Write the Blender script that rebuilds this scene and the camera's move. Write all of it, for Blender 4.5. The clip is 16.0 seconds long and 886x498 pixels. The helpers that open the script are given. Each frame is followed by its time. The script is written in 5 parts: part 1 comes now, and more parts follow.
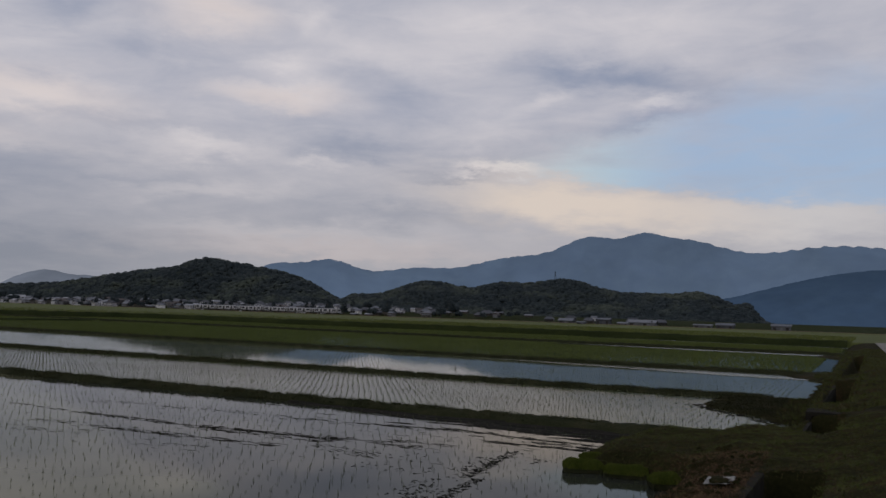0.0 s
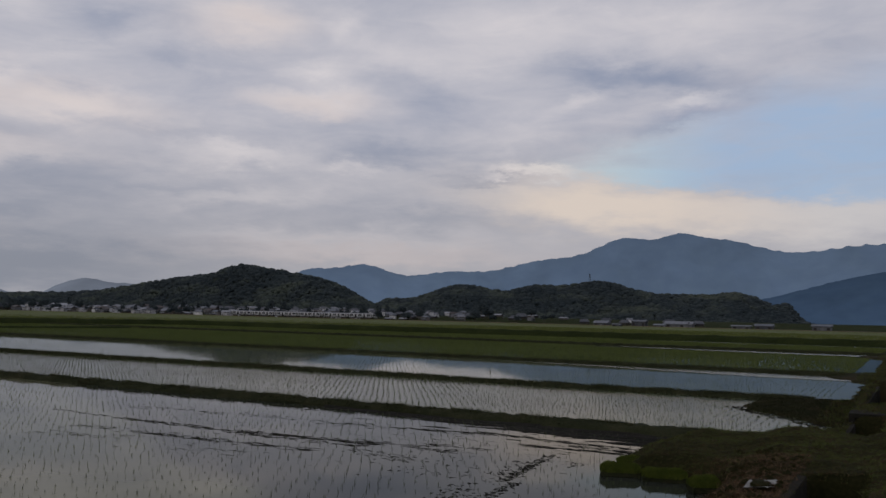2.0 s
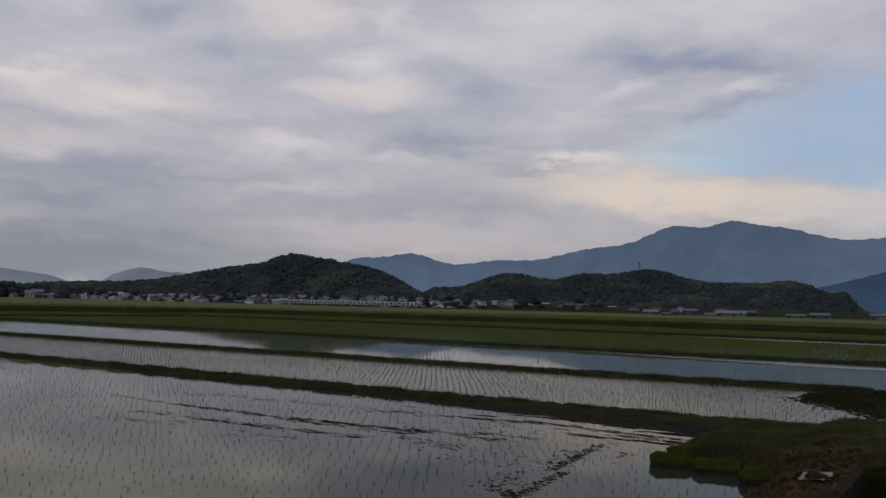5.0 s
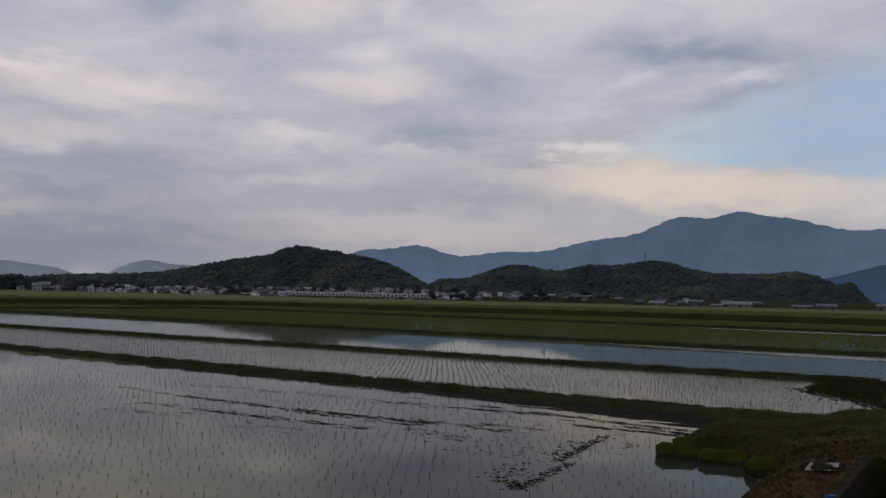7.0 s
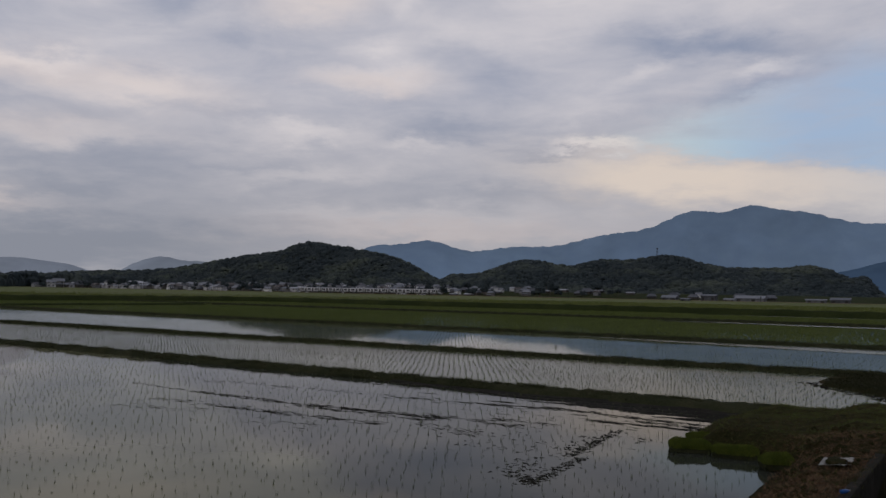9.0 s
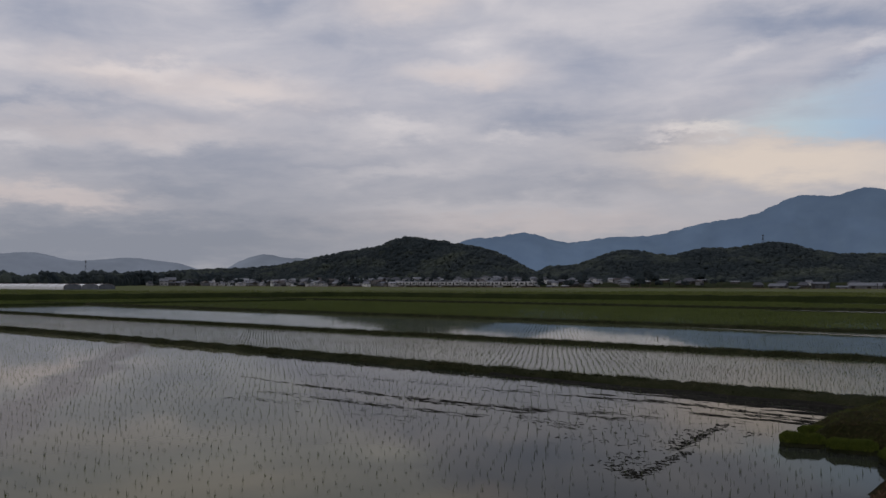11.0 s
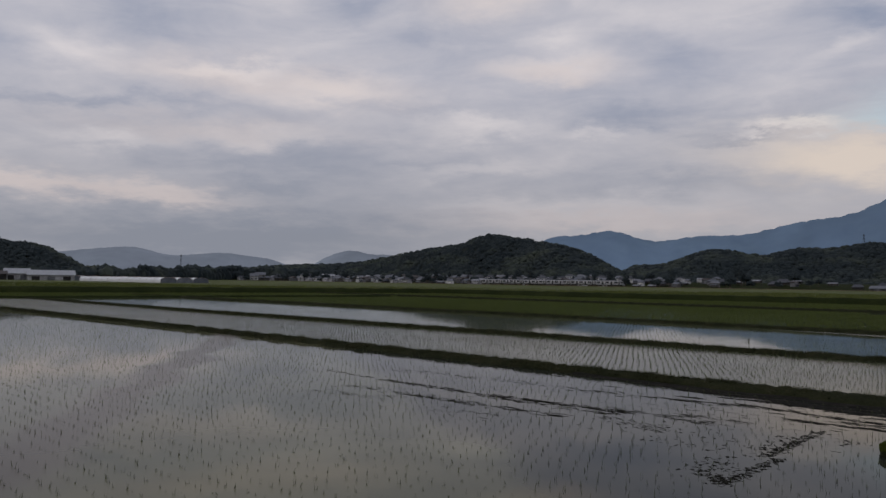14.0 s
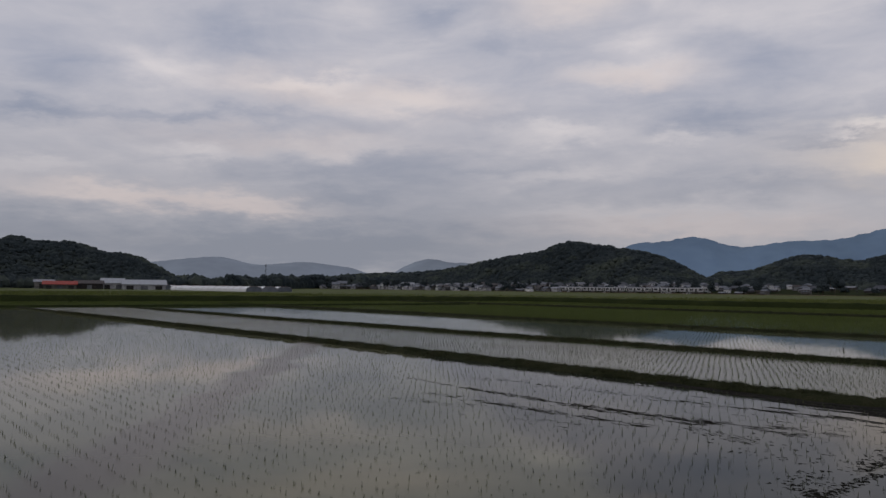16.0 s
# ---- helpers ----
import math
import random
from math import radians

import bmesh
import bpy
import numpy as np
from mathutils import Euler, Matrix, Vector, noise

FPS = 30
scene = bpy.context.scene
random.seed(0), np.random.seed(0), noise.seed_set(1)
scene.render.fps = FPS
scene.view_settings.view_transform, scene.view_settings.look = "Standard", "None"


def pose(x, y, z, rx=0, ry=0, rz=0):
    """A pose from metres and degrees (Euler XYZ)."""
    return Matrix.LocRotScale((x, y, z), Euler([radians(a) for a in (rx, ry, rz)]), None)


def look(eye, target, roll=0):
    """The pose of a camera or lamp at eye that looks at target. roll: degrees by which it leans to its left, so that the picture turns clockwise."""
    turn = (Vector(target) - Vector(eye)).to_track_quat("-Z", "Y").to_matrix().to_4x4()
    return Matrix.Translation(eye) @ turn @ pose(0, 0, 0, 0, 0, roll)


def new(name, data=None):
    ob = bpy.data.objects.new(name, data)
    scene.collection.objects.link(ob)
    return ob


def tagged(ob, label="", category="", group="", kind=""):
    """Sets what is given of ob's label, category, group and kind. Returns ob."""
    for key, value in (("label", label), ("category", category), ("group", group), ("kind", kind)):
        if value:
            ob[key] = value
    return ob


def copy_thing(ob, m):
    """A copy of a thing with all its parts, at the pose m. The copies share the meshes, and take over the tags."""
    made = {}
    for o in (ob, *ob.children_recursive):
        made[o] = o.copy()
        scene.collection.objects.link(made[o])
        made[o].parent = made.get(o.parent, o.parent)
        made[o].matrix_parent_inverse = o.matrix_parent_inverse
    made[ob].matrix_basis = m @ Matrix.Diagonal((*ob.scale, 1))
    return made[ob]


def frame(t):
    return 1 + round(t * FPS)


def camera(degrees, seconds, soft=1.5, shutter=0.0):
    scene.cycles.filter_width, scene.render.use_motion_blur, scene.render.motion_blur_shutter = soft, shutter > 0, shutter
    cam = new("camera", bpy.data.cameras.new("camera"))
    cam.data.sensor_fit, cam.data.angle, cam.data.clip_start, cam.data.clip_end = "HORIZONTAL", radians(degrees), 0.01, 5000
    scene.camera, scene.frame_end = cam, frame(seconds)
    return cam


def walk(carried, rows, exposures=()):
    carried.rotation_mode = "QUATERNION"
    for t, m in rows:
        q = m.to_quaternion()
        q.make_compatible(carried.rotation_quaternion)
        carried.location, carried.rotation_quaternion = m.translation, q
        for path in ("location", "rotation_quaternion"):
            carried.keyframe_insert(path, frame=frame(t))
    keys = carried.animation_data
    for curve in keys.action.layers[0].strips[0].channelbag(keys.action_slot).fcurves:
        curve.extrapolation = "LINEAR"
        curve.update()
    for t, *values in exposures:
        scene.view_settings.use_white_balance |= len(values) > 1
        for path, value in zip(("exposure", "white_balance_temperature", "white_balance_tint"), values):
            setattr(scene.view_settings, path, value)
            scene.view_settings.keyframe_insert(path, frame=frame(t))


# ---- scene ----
# The camera stands on the edge of a farm road, 1.6 m above it, and pans to the left.
# Each row: seconds, turn to the left of +y, tilt up, lean to the left (degrees).
PATH = [
    (0, -5.880, 4.652, 1.981),
    (0.5, -4.767, 4.680, 1.644),
    (1, -4.403, 4.770, 1.220),
    (1.5, -3.568, 4.862, 0.961),
    (2, -3.541, 4.849, 1.372),
    (2.5, -2.687, 4.542, 1.050),
    (3, -1.130, 4.534, 1.677),
    (5.5, -0.202, 3.894, 1.431),
    (6, -0.315, 3.728, 1.606),
    (6.5, -0.110, 3.277, 1.323),
    (7, 0.131, 3.401, 1.286),
    (7.5, -0.002, 3.397, 1.114),
    (8, 0.340, 3.371, 1.083),
    (8.5, 0.450, 3.258, 1.257),
    (8.7, 0.530, 3.177, 1.206),
    (11, 7.619, 2.497, 0.121),
    (11.5, 8.957, 2.430, 0.112),
    (12, 10.129, 2.291, 0.427),
    (12.5, 12.063, 2.138, 0.023),
    (13, 12.550, 2.205, 0.680),
    (13.5, 11.985, 2.293, 0.668),
    (14, 13.462, 2.273, 0.841),
    (14.5, 15.262, 2.234, 0.538),
    (15, 16.567, 2.395, 0.739),
    (15.5, 18.045, 2.507, 0.543),
    (16, 18.995, 2.761, 0.621),
]

EYE = Vector((0.0, 0.0, 2.3))


def turned(yaw, pitch, roll):
    way = Vector((-math.sin(radians(yaw)) * math.cos(radians(pitch)), math.cos(radians(yaw)) * math.cos(radians(pitch)), math.sin(radians(pitch))))
    return look(EYE, EYE + way, roll)


cam = camera(56.8, 16.0, soft=1.5)
walk(cam, [(t, turned(y, p, r)) for t, y, p, r in PATH])

# ---------------------------------------------------------------- world: broken cloud at dusk
world = bpy.data.worlds.new("dusk_sky")
scene.world = world
world.use_nodes = True
WT = world.node_tree
WT.nodes.clear()


def wnode(kind, **props):
    n = WT.nodes.new(kind)
    for k, v in props.items():
        if k == "operation":
            n.operation = v
        elif k == "blend_type":
            n.blend_type = v
        elif k == "data_type":
            n.data_type = v
    return n


def wlink(a, b):
    if isinstance(a, (int, float)):
        b.default_value = a
    else:
        WT.links.new(a, b)


def wmath(op, a, b=0.0, c=0.0, clamp=False):
    n = wnode("ShaderNodeMath", operation=op)
    n.use_clamp = clamp
    for i, v in enumerate((a, b, c)):
        wlink(v, n.inputs[i])
    return n.outputs[0]


def wmix(fac, a, b):
    n = wnode("ShaderNodeMix", data_type="RGBA")
    wlink(fac, n.inputs[0])
    for v, s in ((a, n.inputs[6]), (b, n.inputs[7])):
        if isinstance(v, tuple):
            s.default_value = (*v, 1)
        else:
            WT.links.new(v, s)
    return n.outputs[2]


def wnoise(vec, scale, detail=6.0, rough=0.55, distort=0.0):
    n = wnode("ShaderNodeTexNoise")
    WT.links.new(vec, n.inputs["Vector"])
    n.inputs["Scale"].default_value, n.inputs["Detail"].default_value = scale, detail
    n.inputs["Roughness"].default_value, n.inputs["Distortion"].default_value = rough, distort
    return n.outputs["Fac"]


way = wnode("ShaderNodeTexCoord").outputs["Generated"]
sep = wnode("ShaderNodeSeparateXYZ")
WT.links.new(way, sep.inputs[0])
X, Y, Z = sep.outputs
AZ = wmath("MULTIPLY", wmath("ARCTAN2", wmath("MULTIPLY", X, -1.0), Y), 180 / math.pi)
EL = wmath("MULTIPLY", wmath("ARCSINE", wmath("MAXIMUM", Z, -0.02)), 180 / math.pi)
# the cloud sheet, flattened towards the horizon
lift = wmath("ADD", wmath("MAXIMUM", Z, 0.0), 0.20)
comb = wnode("ShaderNodeCombineXYZ")
wlink(wmath("DIVIDE", X, lift), comb.inputs[0])
wlink(wmath("DIVIDE", Y, lift), comb.inputs[1])
sheet = comb.outputs[0]
warp_a = wnoise(sheet, 2.2, 5.0, 0.6)
warp_b = wnoise(sheet, 4.2, 6.0, 0.62)
fine = wnoise(sheet, 3.4, 10.0, 0.6, 0.5)
comb2 = wnode("ShaderNodeCombineXYZ")
wlink(wmath("MULTIPLY", AZ, 0.10), comb2.inputs[0])
wlink(wmath("MULTIPLY", wmath("MULTIPLY_ADD", AZ, 0.04, EL), 0.42), comb2.inputs[1])
streaks = wnoise(comb2.outputs[0], 1.6, 7.0, 0.58, 0.8)
AZW = wmath("ADD", AZ, wmath("MULTIPLY", wmath("SUBTRACT", warp_a, 0.5), 8.0))
ELW = wmath("ADD", EL, wmath("MULTIPLY", wmath("SUBTRACT", warp_b, 0.5), 3.8))
comb3 = wnode("ShaderNodeCombineXYZ")
wlink(AZW, comb3.inputs[0])
wlink(ELW, comb3.inputs[1])
BENT = comb3.outputs[0]


def bank_of_cloud(az, el, half_az, half_el, turn=0.0):
    """A soft patch of the sky: 1 in its middle, 0 outside."""
    m = wnode("ShaderNodeMapping")
    m.vector_type = "TEXTURE"
    m.inputs["Location"].default_value = (az, el, 0)
    m.inputs["Rotation"].default_value = (0, 0, radians(turn))
    m.inputs["Scale"].default_value = (half_az, half_el, 1)
    WT.links.new(BENT, m.inputs["Vector"])
    d = wnode("ShaderNodeVectorMath", operation="DOT_PRODUCT")
    WT.links.new(m.outputs[0], d.inputs[0])
    WT.links.new(m.outputs[0], d.inputs[1])
    return wmath("POWER", 1 / math.e, d.outputs["Value"])


def total(patches):
    out = 0.0
    for weight, *form in patches:
        out = wmath("MULTIPLY_ADD", bank_of_cloud(*form), weight, out)
    return out


def slope(value, low, high):
    """0 below low, 1 above high, soft between."""
    n = wnode("ShaderNodeMapRange")
    n.interpolation_type = "SMOOTHSTEP"
    wlink(value, n.inputs[0])
    wlink(low, n.inputs[1])
    wlink(high, n.inputs[2])
    return n.outputs[0]


# patches of thin and thick cloud: weight, bearing, height, half width, half height, tilt
BRIGHT_NORTH = [(0.42, 5.9, 14.6, 4.0, 0.9, -2), (0.28, 5.7, 16.5, 2.4, 0.6, -2), (0.42, 10.6, 19.4, 3.6, 1.1, -4), (0.25, 4.0, 19.8, 1.2, 1.2, 0), (0.14, 0.9, 18.0, 3.2, 1.1, 0),
                (0.28, 10.8, 10.6, 3.9, 0.9, -3), (0.28, 2.4, 10.2, 2.4, 0.5, 0), (0.18, 10.9, 7.8, 5.9, 0.5, -8), (0.5, -7.4, 10.2, 1.7, 0.35, 0), (0.26, -12.9, 15.2, 2.0, 0.6, -19),
                (0.3, -20.4, 14.7, 1.9, 0.45, -10), (0.2, -9.1, 12.9, 4.3, 1.1, -10), (0.2, 6.2, 5.2, 10.3, 0.8, 0), (0.24, -16.0, 19.8, 11.0, 1.6, 0), (0.16, -6.0, 17.6, 5.0, 1.0, 0), (0.08, -4.0, 19.5, 9.0, 3.0, 0)]
BRIGHT_WEST = [(0.28, 27.6, 14.2, 4.0, 0.5, -8), (0.2, 21.8, 12.8, 6.1, 1.1, -5), (0.12, 22.0, 16.4, 4.7, 0.7, -7), (0.4, 38.1, 14.2, 3.0, 1.1, 9), (0.32, 28.8, 13.8, 5.1, 0.8, -2),
               (0.36, 21.3, 12.9, 4.4, 1.2, 0), (0.3, 36.2, 8.9, 2.9, 0.6, -3), (0.22, 26.0, 9.7, 4.3, 0.7, 0), (0.3, 41.7, 6.1, 4.2, 0.6, 2), (0.28, 32.8, 5.6, 4.6, 0.6, 3),
               (0.18, 45.7, 7.5, 3.3, 0.5, -4), (0.18, 26.5, 18.7, 2.0, 0.7, -3), (0.14, 16.9, 18.1, 2.4, 0.6, 0), (0.16, 10.5, 11.0, 4.6, 0.8, 0)]
DARK_NORTH = [(0.22, -1.9, 14.7, 3.6, 1.7, 0), (0.26, -0.8, 11.4, 5.2, 0.9, 0), (0.34, -6.4, 9.7, 2.7, 0.3, 0), (0.36, -17.4, 16.4, 6.7, 1.0, 5), (0.34, -20.2, 13.7, 2.6, 0.4, -8),
              (0.2, 14.7, 16.8, 2.7, 1.1, -5), (0.14, 15.9, 8.2, 3.4, 0.4, -3), (0.16, -2.1, 7.1, 7.8, 0.7, 0), (0.12, 14.5, 12.0, 4.2, 0.5, -4)]
DARK_WEST = [(0.16, 19.6, 18.1, 4.1, 1.0, -6), (0.17, 24.3, 8.5, 7.0, 0.8, -5), (0.14, 25.6, 6.4, 5.8, 0.6, -4), (0.30, 21.5, 3.4, 13.0, 3.4, -2), (0.18, 43.6, 13.7, 3.4, 1.3, -6),
             (0.22, 46.1, 11.0, 3.6, 0.6, -6), (0.24, 37.3, 11.2, 8.6, 0.45, -3), (0.18, 33.0, 16.9, 2.7, 1.3, -4), (0.08, 24.8, 7.5, 8.7, 0.7, 0), (0.16, 20.1, 18.6, 2.8, 0.7, 0),
             (0.18, 46.2, 4.1, 3.6, 1.3, -3), (0.32, 38.0, 2.4, 16.1, 1.9, 0)]
calm = wmath("DIVIDE", wmath("SUBTRACT", EL, 1.0), 9.0, clamp=True)
tone = wmath("ADD", 0.40, wmath("MULTIPLY", wmath("SUBTRACT", fine, 0.5), wmath("MULTIPLY_ADD", calm, 0.40, 0.1)))
tone = wmath("ADD", tone, wmath("MULTIPLY", wmath("SUBTRACT", streaks, 0.5), wmath("MULTIPLY_ADD", calm, 0.22, 0.12)))
tone = wmath("ADD", tone, total(BRIGHT_NORTH + BRIGHT_WEST))
tone = wmath("SUBTRACT", tone, total(DARK_NORTH + DARK_WEST), clamp=True)
height = wmath("DIVIDE", wmath("SUBTRACT", EL, 3.0), 11.0, clamp=True)
cloud = wmix(tone, wmix(height, (0.246, 0.262, 0.310), (0.262, 0.300, 0.405)), wmix(height, (0.61, 0.57, 0.575), (0.75, 0.70, 0.705)))
# peach light on some of the cloud
peach = wmath("MULTIPLY", total([(0.5, 10.6, 19.4, 3.6, 1.1, -4), (0.45, 5.9, 14.4, 3.6, 0.7, 0), (0.4, 20.5, 12.9, 5.0, 1.3, 0), (0.4, 29.0, 13.6, 6.0, 1.2, 0), (0.55, 41.0, 6.0, 5.5, 0.7, 2),
                                 (0.5, 32.8, 5.5, 5.0, 0.7, 3), (0.4, 1.0, 4.3, 12.0, 0.8, 0), (0.3, 30.0, 10.0, 9.0, 0.8, 0)]), 1.0, clamp=True)
cloud = wmix(wmath("MULTIPLY", peach, 0.9), cloud, (0.60, 0.51, 0.485))
# the clear gap over the high mountain, and the warm edge of cloud under it
sky = wnode("ShaderNodeTexSky")
sky.sky_type = "NISHITA"
sky.sun_disc = False
sky.sun_elevation, sky.sun_rotation = radians(5.0), radians(240.0)
sky.air_density, sky.dust_density, sky.ozone_density = 1.0, 1.2, 2.0
dim = wnode("ShaderNodeMix", data_type="RGBA", blend_type="MULTIPLY")
dim.inputs[0].default_value = 1.0
WT.links.new(sky.outputs[0], dim.inputs[6])
dim.inputs[7].default_value = (0.13, 0.13, 0.13, 1)
lower = wmath("MULTIPLY_ADD", AZW, 0.12, 11.5)
upper = wmath("MINIMUM", wmath("MULTIPLY_ADD", AZW, -0.36, 6.6), 16.0)
gap = wmath("MULTIPLY", slope(wmath("SUBTRACT", ELW, lower), -0.5, 0.7), slope(wmath("SUBTRACT", upper, ELW), -1.6, 3.4))
gap = wmath("MULTIPLY", wmath("MULTIPLY", gap, slope(AZ, -70.0, -60.0)), wmath("MULTIPLY_ADD", streaks, 1.2, 0.28), clamp=True)
warm = wmath("ADD", bank_of_cloud(-13.5, 8.3, 7.5, 1.6, 3), wmath("MULTIPLY", bank_of_cloud(-24.0, 7.2, 9.0, 1.4), 0.6), clamp=True)
air = wmix(wmath("MULTIPLY", warm, 0.9), cloud, (0.70, 0.605, 0.53))
air = wmix(wmath("MULTIPLY", bank_of_cloud(-30.0, 7.0, 6.0, 1.6), 0.5), air, (0.60, 0.59, 0.60))
clear = wmix(slope(AZ, -24.0, -13.0), (0.37, 0.49, 0.70), (0.54, 0.67, 0.74))
air = wmix(wmath("MULTIPLY", gap, 0.9), air, wmix(0.8, dim.outputs[2], clear))
air = wmix(wmath("MULTIPLY", bank_of_cloud(-20.6, 14.0, 3.2, 0.45, -9), 0.55), air, (0.42, 0.42, 0.50))
air = wmix(wmath("MULTIPLY", bank_of_cloud(-9.5, 10.4, 2.6, 0.35, 4), 0.7), air, (0.72, 0.67, 0.64))
back = wnode("ShaderNodeBackground")
WT.links.new(air, back.inputs[0])
back.inputs[1].default_value = 1.0
WT.links.new(back.outputs[0], wnode("ShaderNodeOutputWorld").inputs[0])

sun = new("sun", bpy.data.lights.new("sun", "SUN"))
sun.data.energy, sun.data.angle, sun.data.color = 0.35, radians(25), (1.0, 0.9, 0.82)
sun.matrix_world = look((-87, -50, 40), (0, 0, 0))

# ---------------------------------------------------------------- materials


def mat(name, stops, scale=4.0, rough=0.85, bump=0.3, fine_scale=40.0, metal=0.0, island=0.0, spec=0.12, detail=6.0, span=0.4, stretch=(1, 1, 1), piece=0.0, coords="Object"):
    """A principled material whose colour wanders through the stops at two scales, with relief of its own."""
    m = bpy.data.materials.new(name)
    m.use_nodes = True
    nt = m.node_tree
    bsdf = nt.nodes["Principled BSDF"]
    co = nt.nodes.new("ShaderNodeTexCoord")
    mp = nt.nodes.new("ShaderNodeMapping")
    mp.inputs["Scale"].default_value = stretch
    nt.links.new(co.outputs[coords], mp.inputs[0])
    big, small = nt.nodes.new("ShaderNodeTexNoise"), nt.nodes.new("ShaderNodeTexNoise")
    for n, s in ((big, scale), (small, fine_scale)):
        nt.links.new(mp.outputs[0], n.inputs["Vector"])
        n.inputs["Scale"].default_value, n.inputs["Detail"].default_value = s, detail
    mixed = nt.nodes.new("ShaderNodeMath")
    mixed.operation = "MULTIPLY_ADD"
    nt.links.new(small.outputs["Fac"], mixed.inputs[0])
    mixed.inputs[1].default_value = 0.5
    scaled = nt.nodes.new("ShaderNodeMath")
    scaled.operation = "MULTIPLY"
    nt.links.new(big.outputs["Fac"], scaled.inputs[0])
    scaled.inputs[1].default_value = 0.5
    nt.links.new(scaled.outputs[0], mixed.inputs[2])
    value = mixed.outputs[0]
    for amount, source in ((island, "ShaderNodeNewGeometry"), (piece, "ShaderNodeObjectInfo")):
        if amount:
            g = nt.nodes.new(source)
            add = nt.nodes.new("ShaderNodeMath")
            add.operation = "MULTIPLY_ADD"
            nt.links.new(g.outputs["Random Per Island" if source.endswith("Geometry") else "Random"], add.inputs[0])
            add.inputs[1].default_value = amount
            shift = nt.nodes.new("ShaderNodeMath")
            shift.operation = "SUBTRACT"
            nt.links.new(value, shift.inputs[0])
            shift.inputs[1].default_value = amount / 2
            nt.links.new(shift.outputs[0], add.inputs[2])
            value = add.outputs[0]
    ramp = nt.nodes.new("ShaderNodeValToRGB")
    while len(ramp.color_ramp.elements) < len(stops):
        ramp.color_ramp.elements.new(0.5)
    for i, (e, c) in enumerate(zip(ramp.color_ramp.elements, stops)):
        e.position, e.color = 0.5 - span / 2 + span * i / max(1, len(stops) - 1), (*c, 1)
    nt.links.new(value, ramp.inputs[0])
    nt.links.new(ramp.outputs[0], bsdf.inputs["Base Color"])
    bsdf.inputs["Roughness"].default_value, bsdf.inputs["Metallic"].default_value = rough, metal
    bsdf.inputs["Specular IOR Level"].default_value = spec
    if bump:
        b = nt.nodes.new("ShaderNodeBump")
        b.inputs["Strength"].default_value, b.inputs["Distance"].default_value = bump, 0.03
        nt.links.new(small.outputs["Fac"], b.inputs["Height"])
        nt.links.new(b.outputs[0], bsdf.inputs["Normal"])
    return m


# The fields lie on one grid: a runs along the dikes, b away across them.
U, N = Vector((0.839, -0.545, 0)).normalized(), Vector((0.545, 0.839, 0)).normalized()


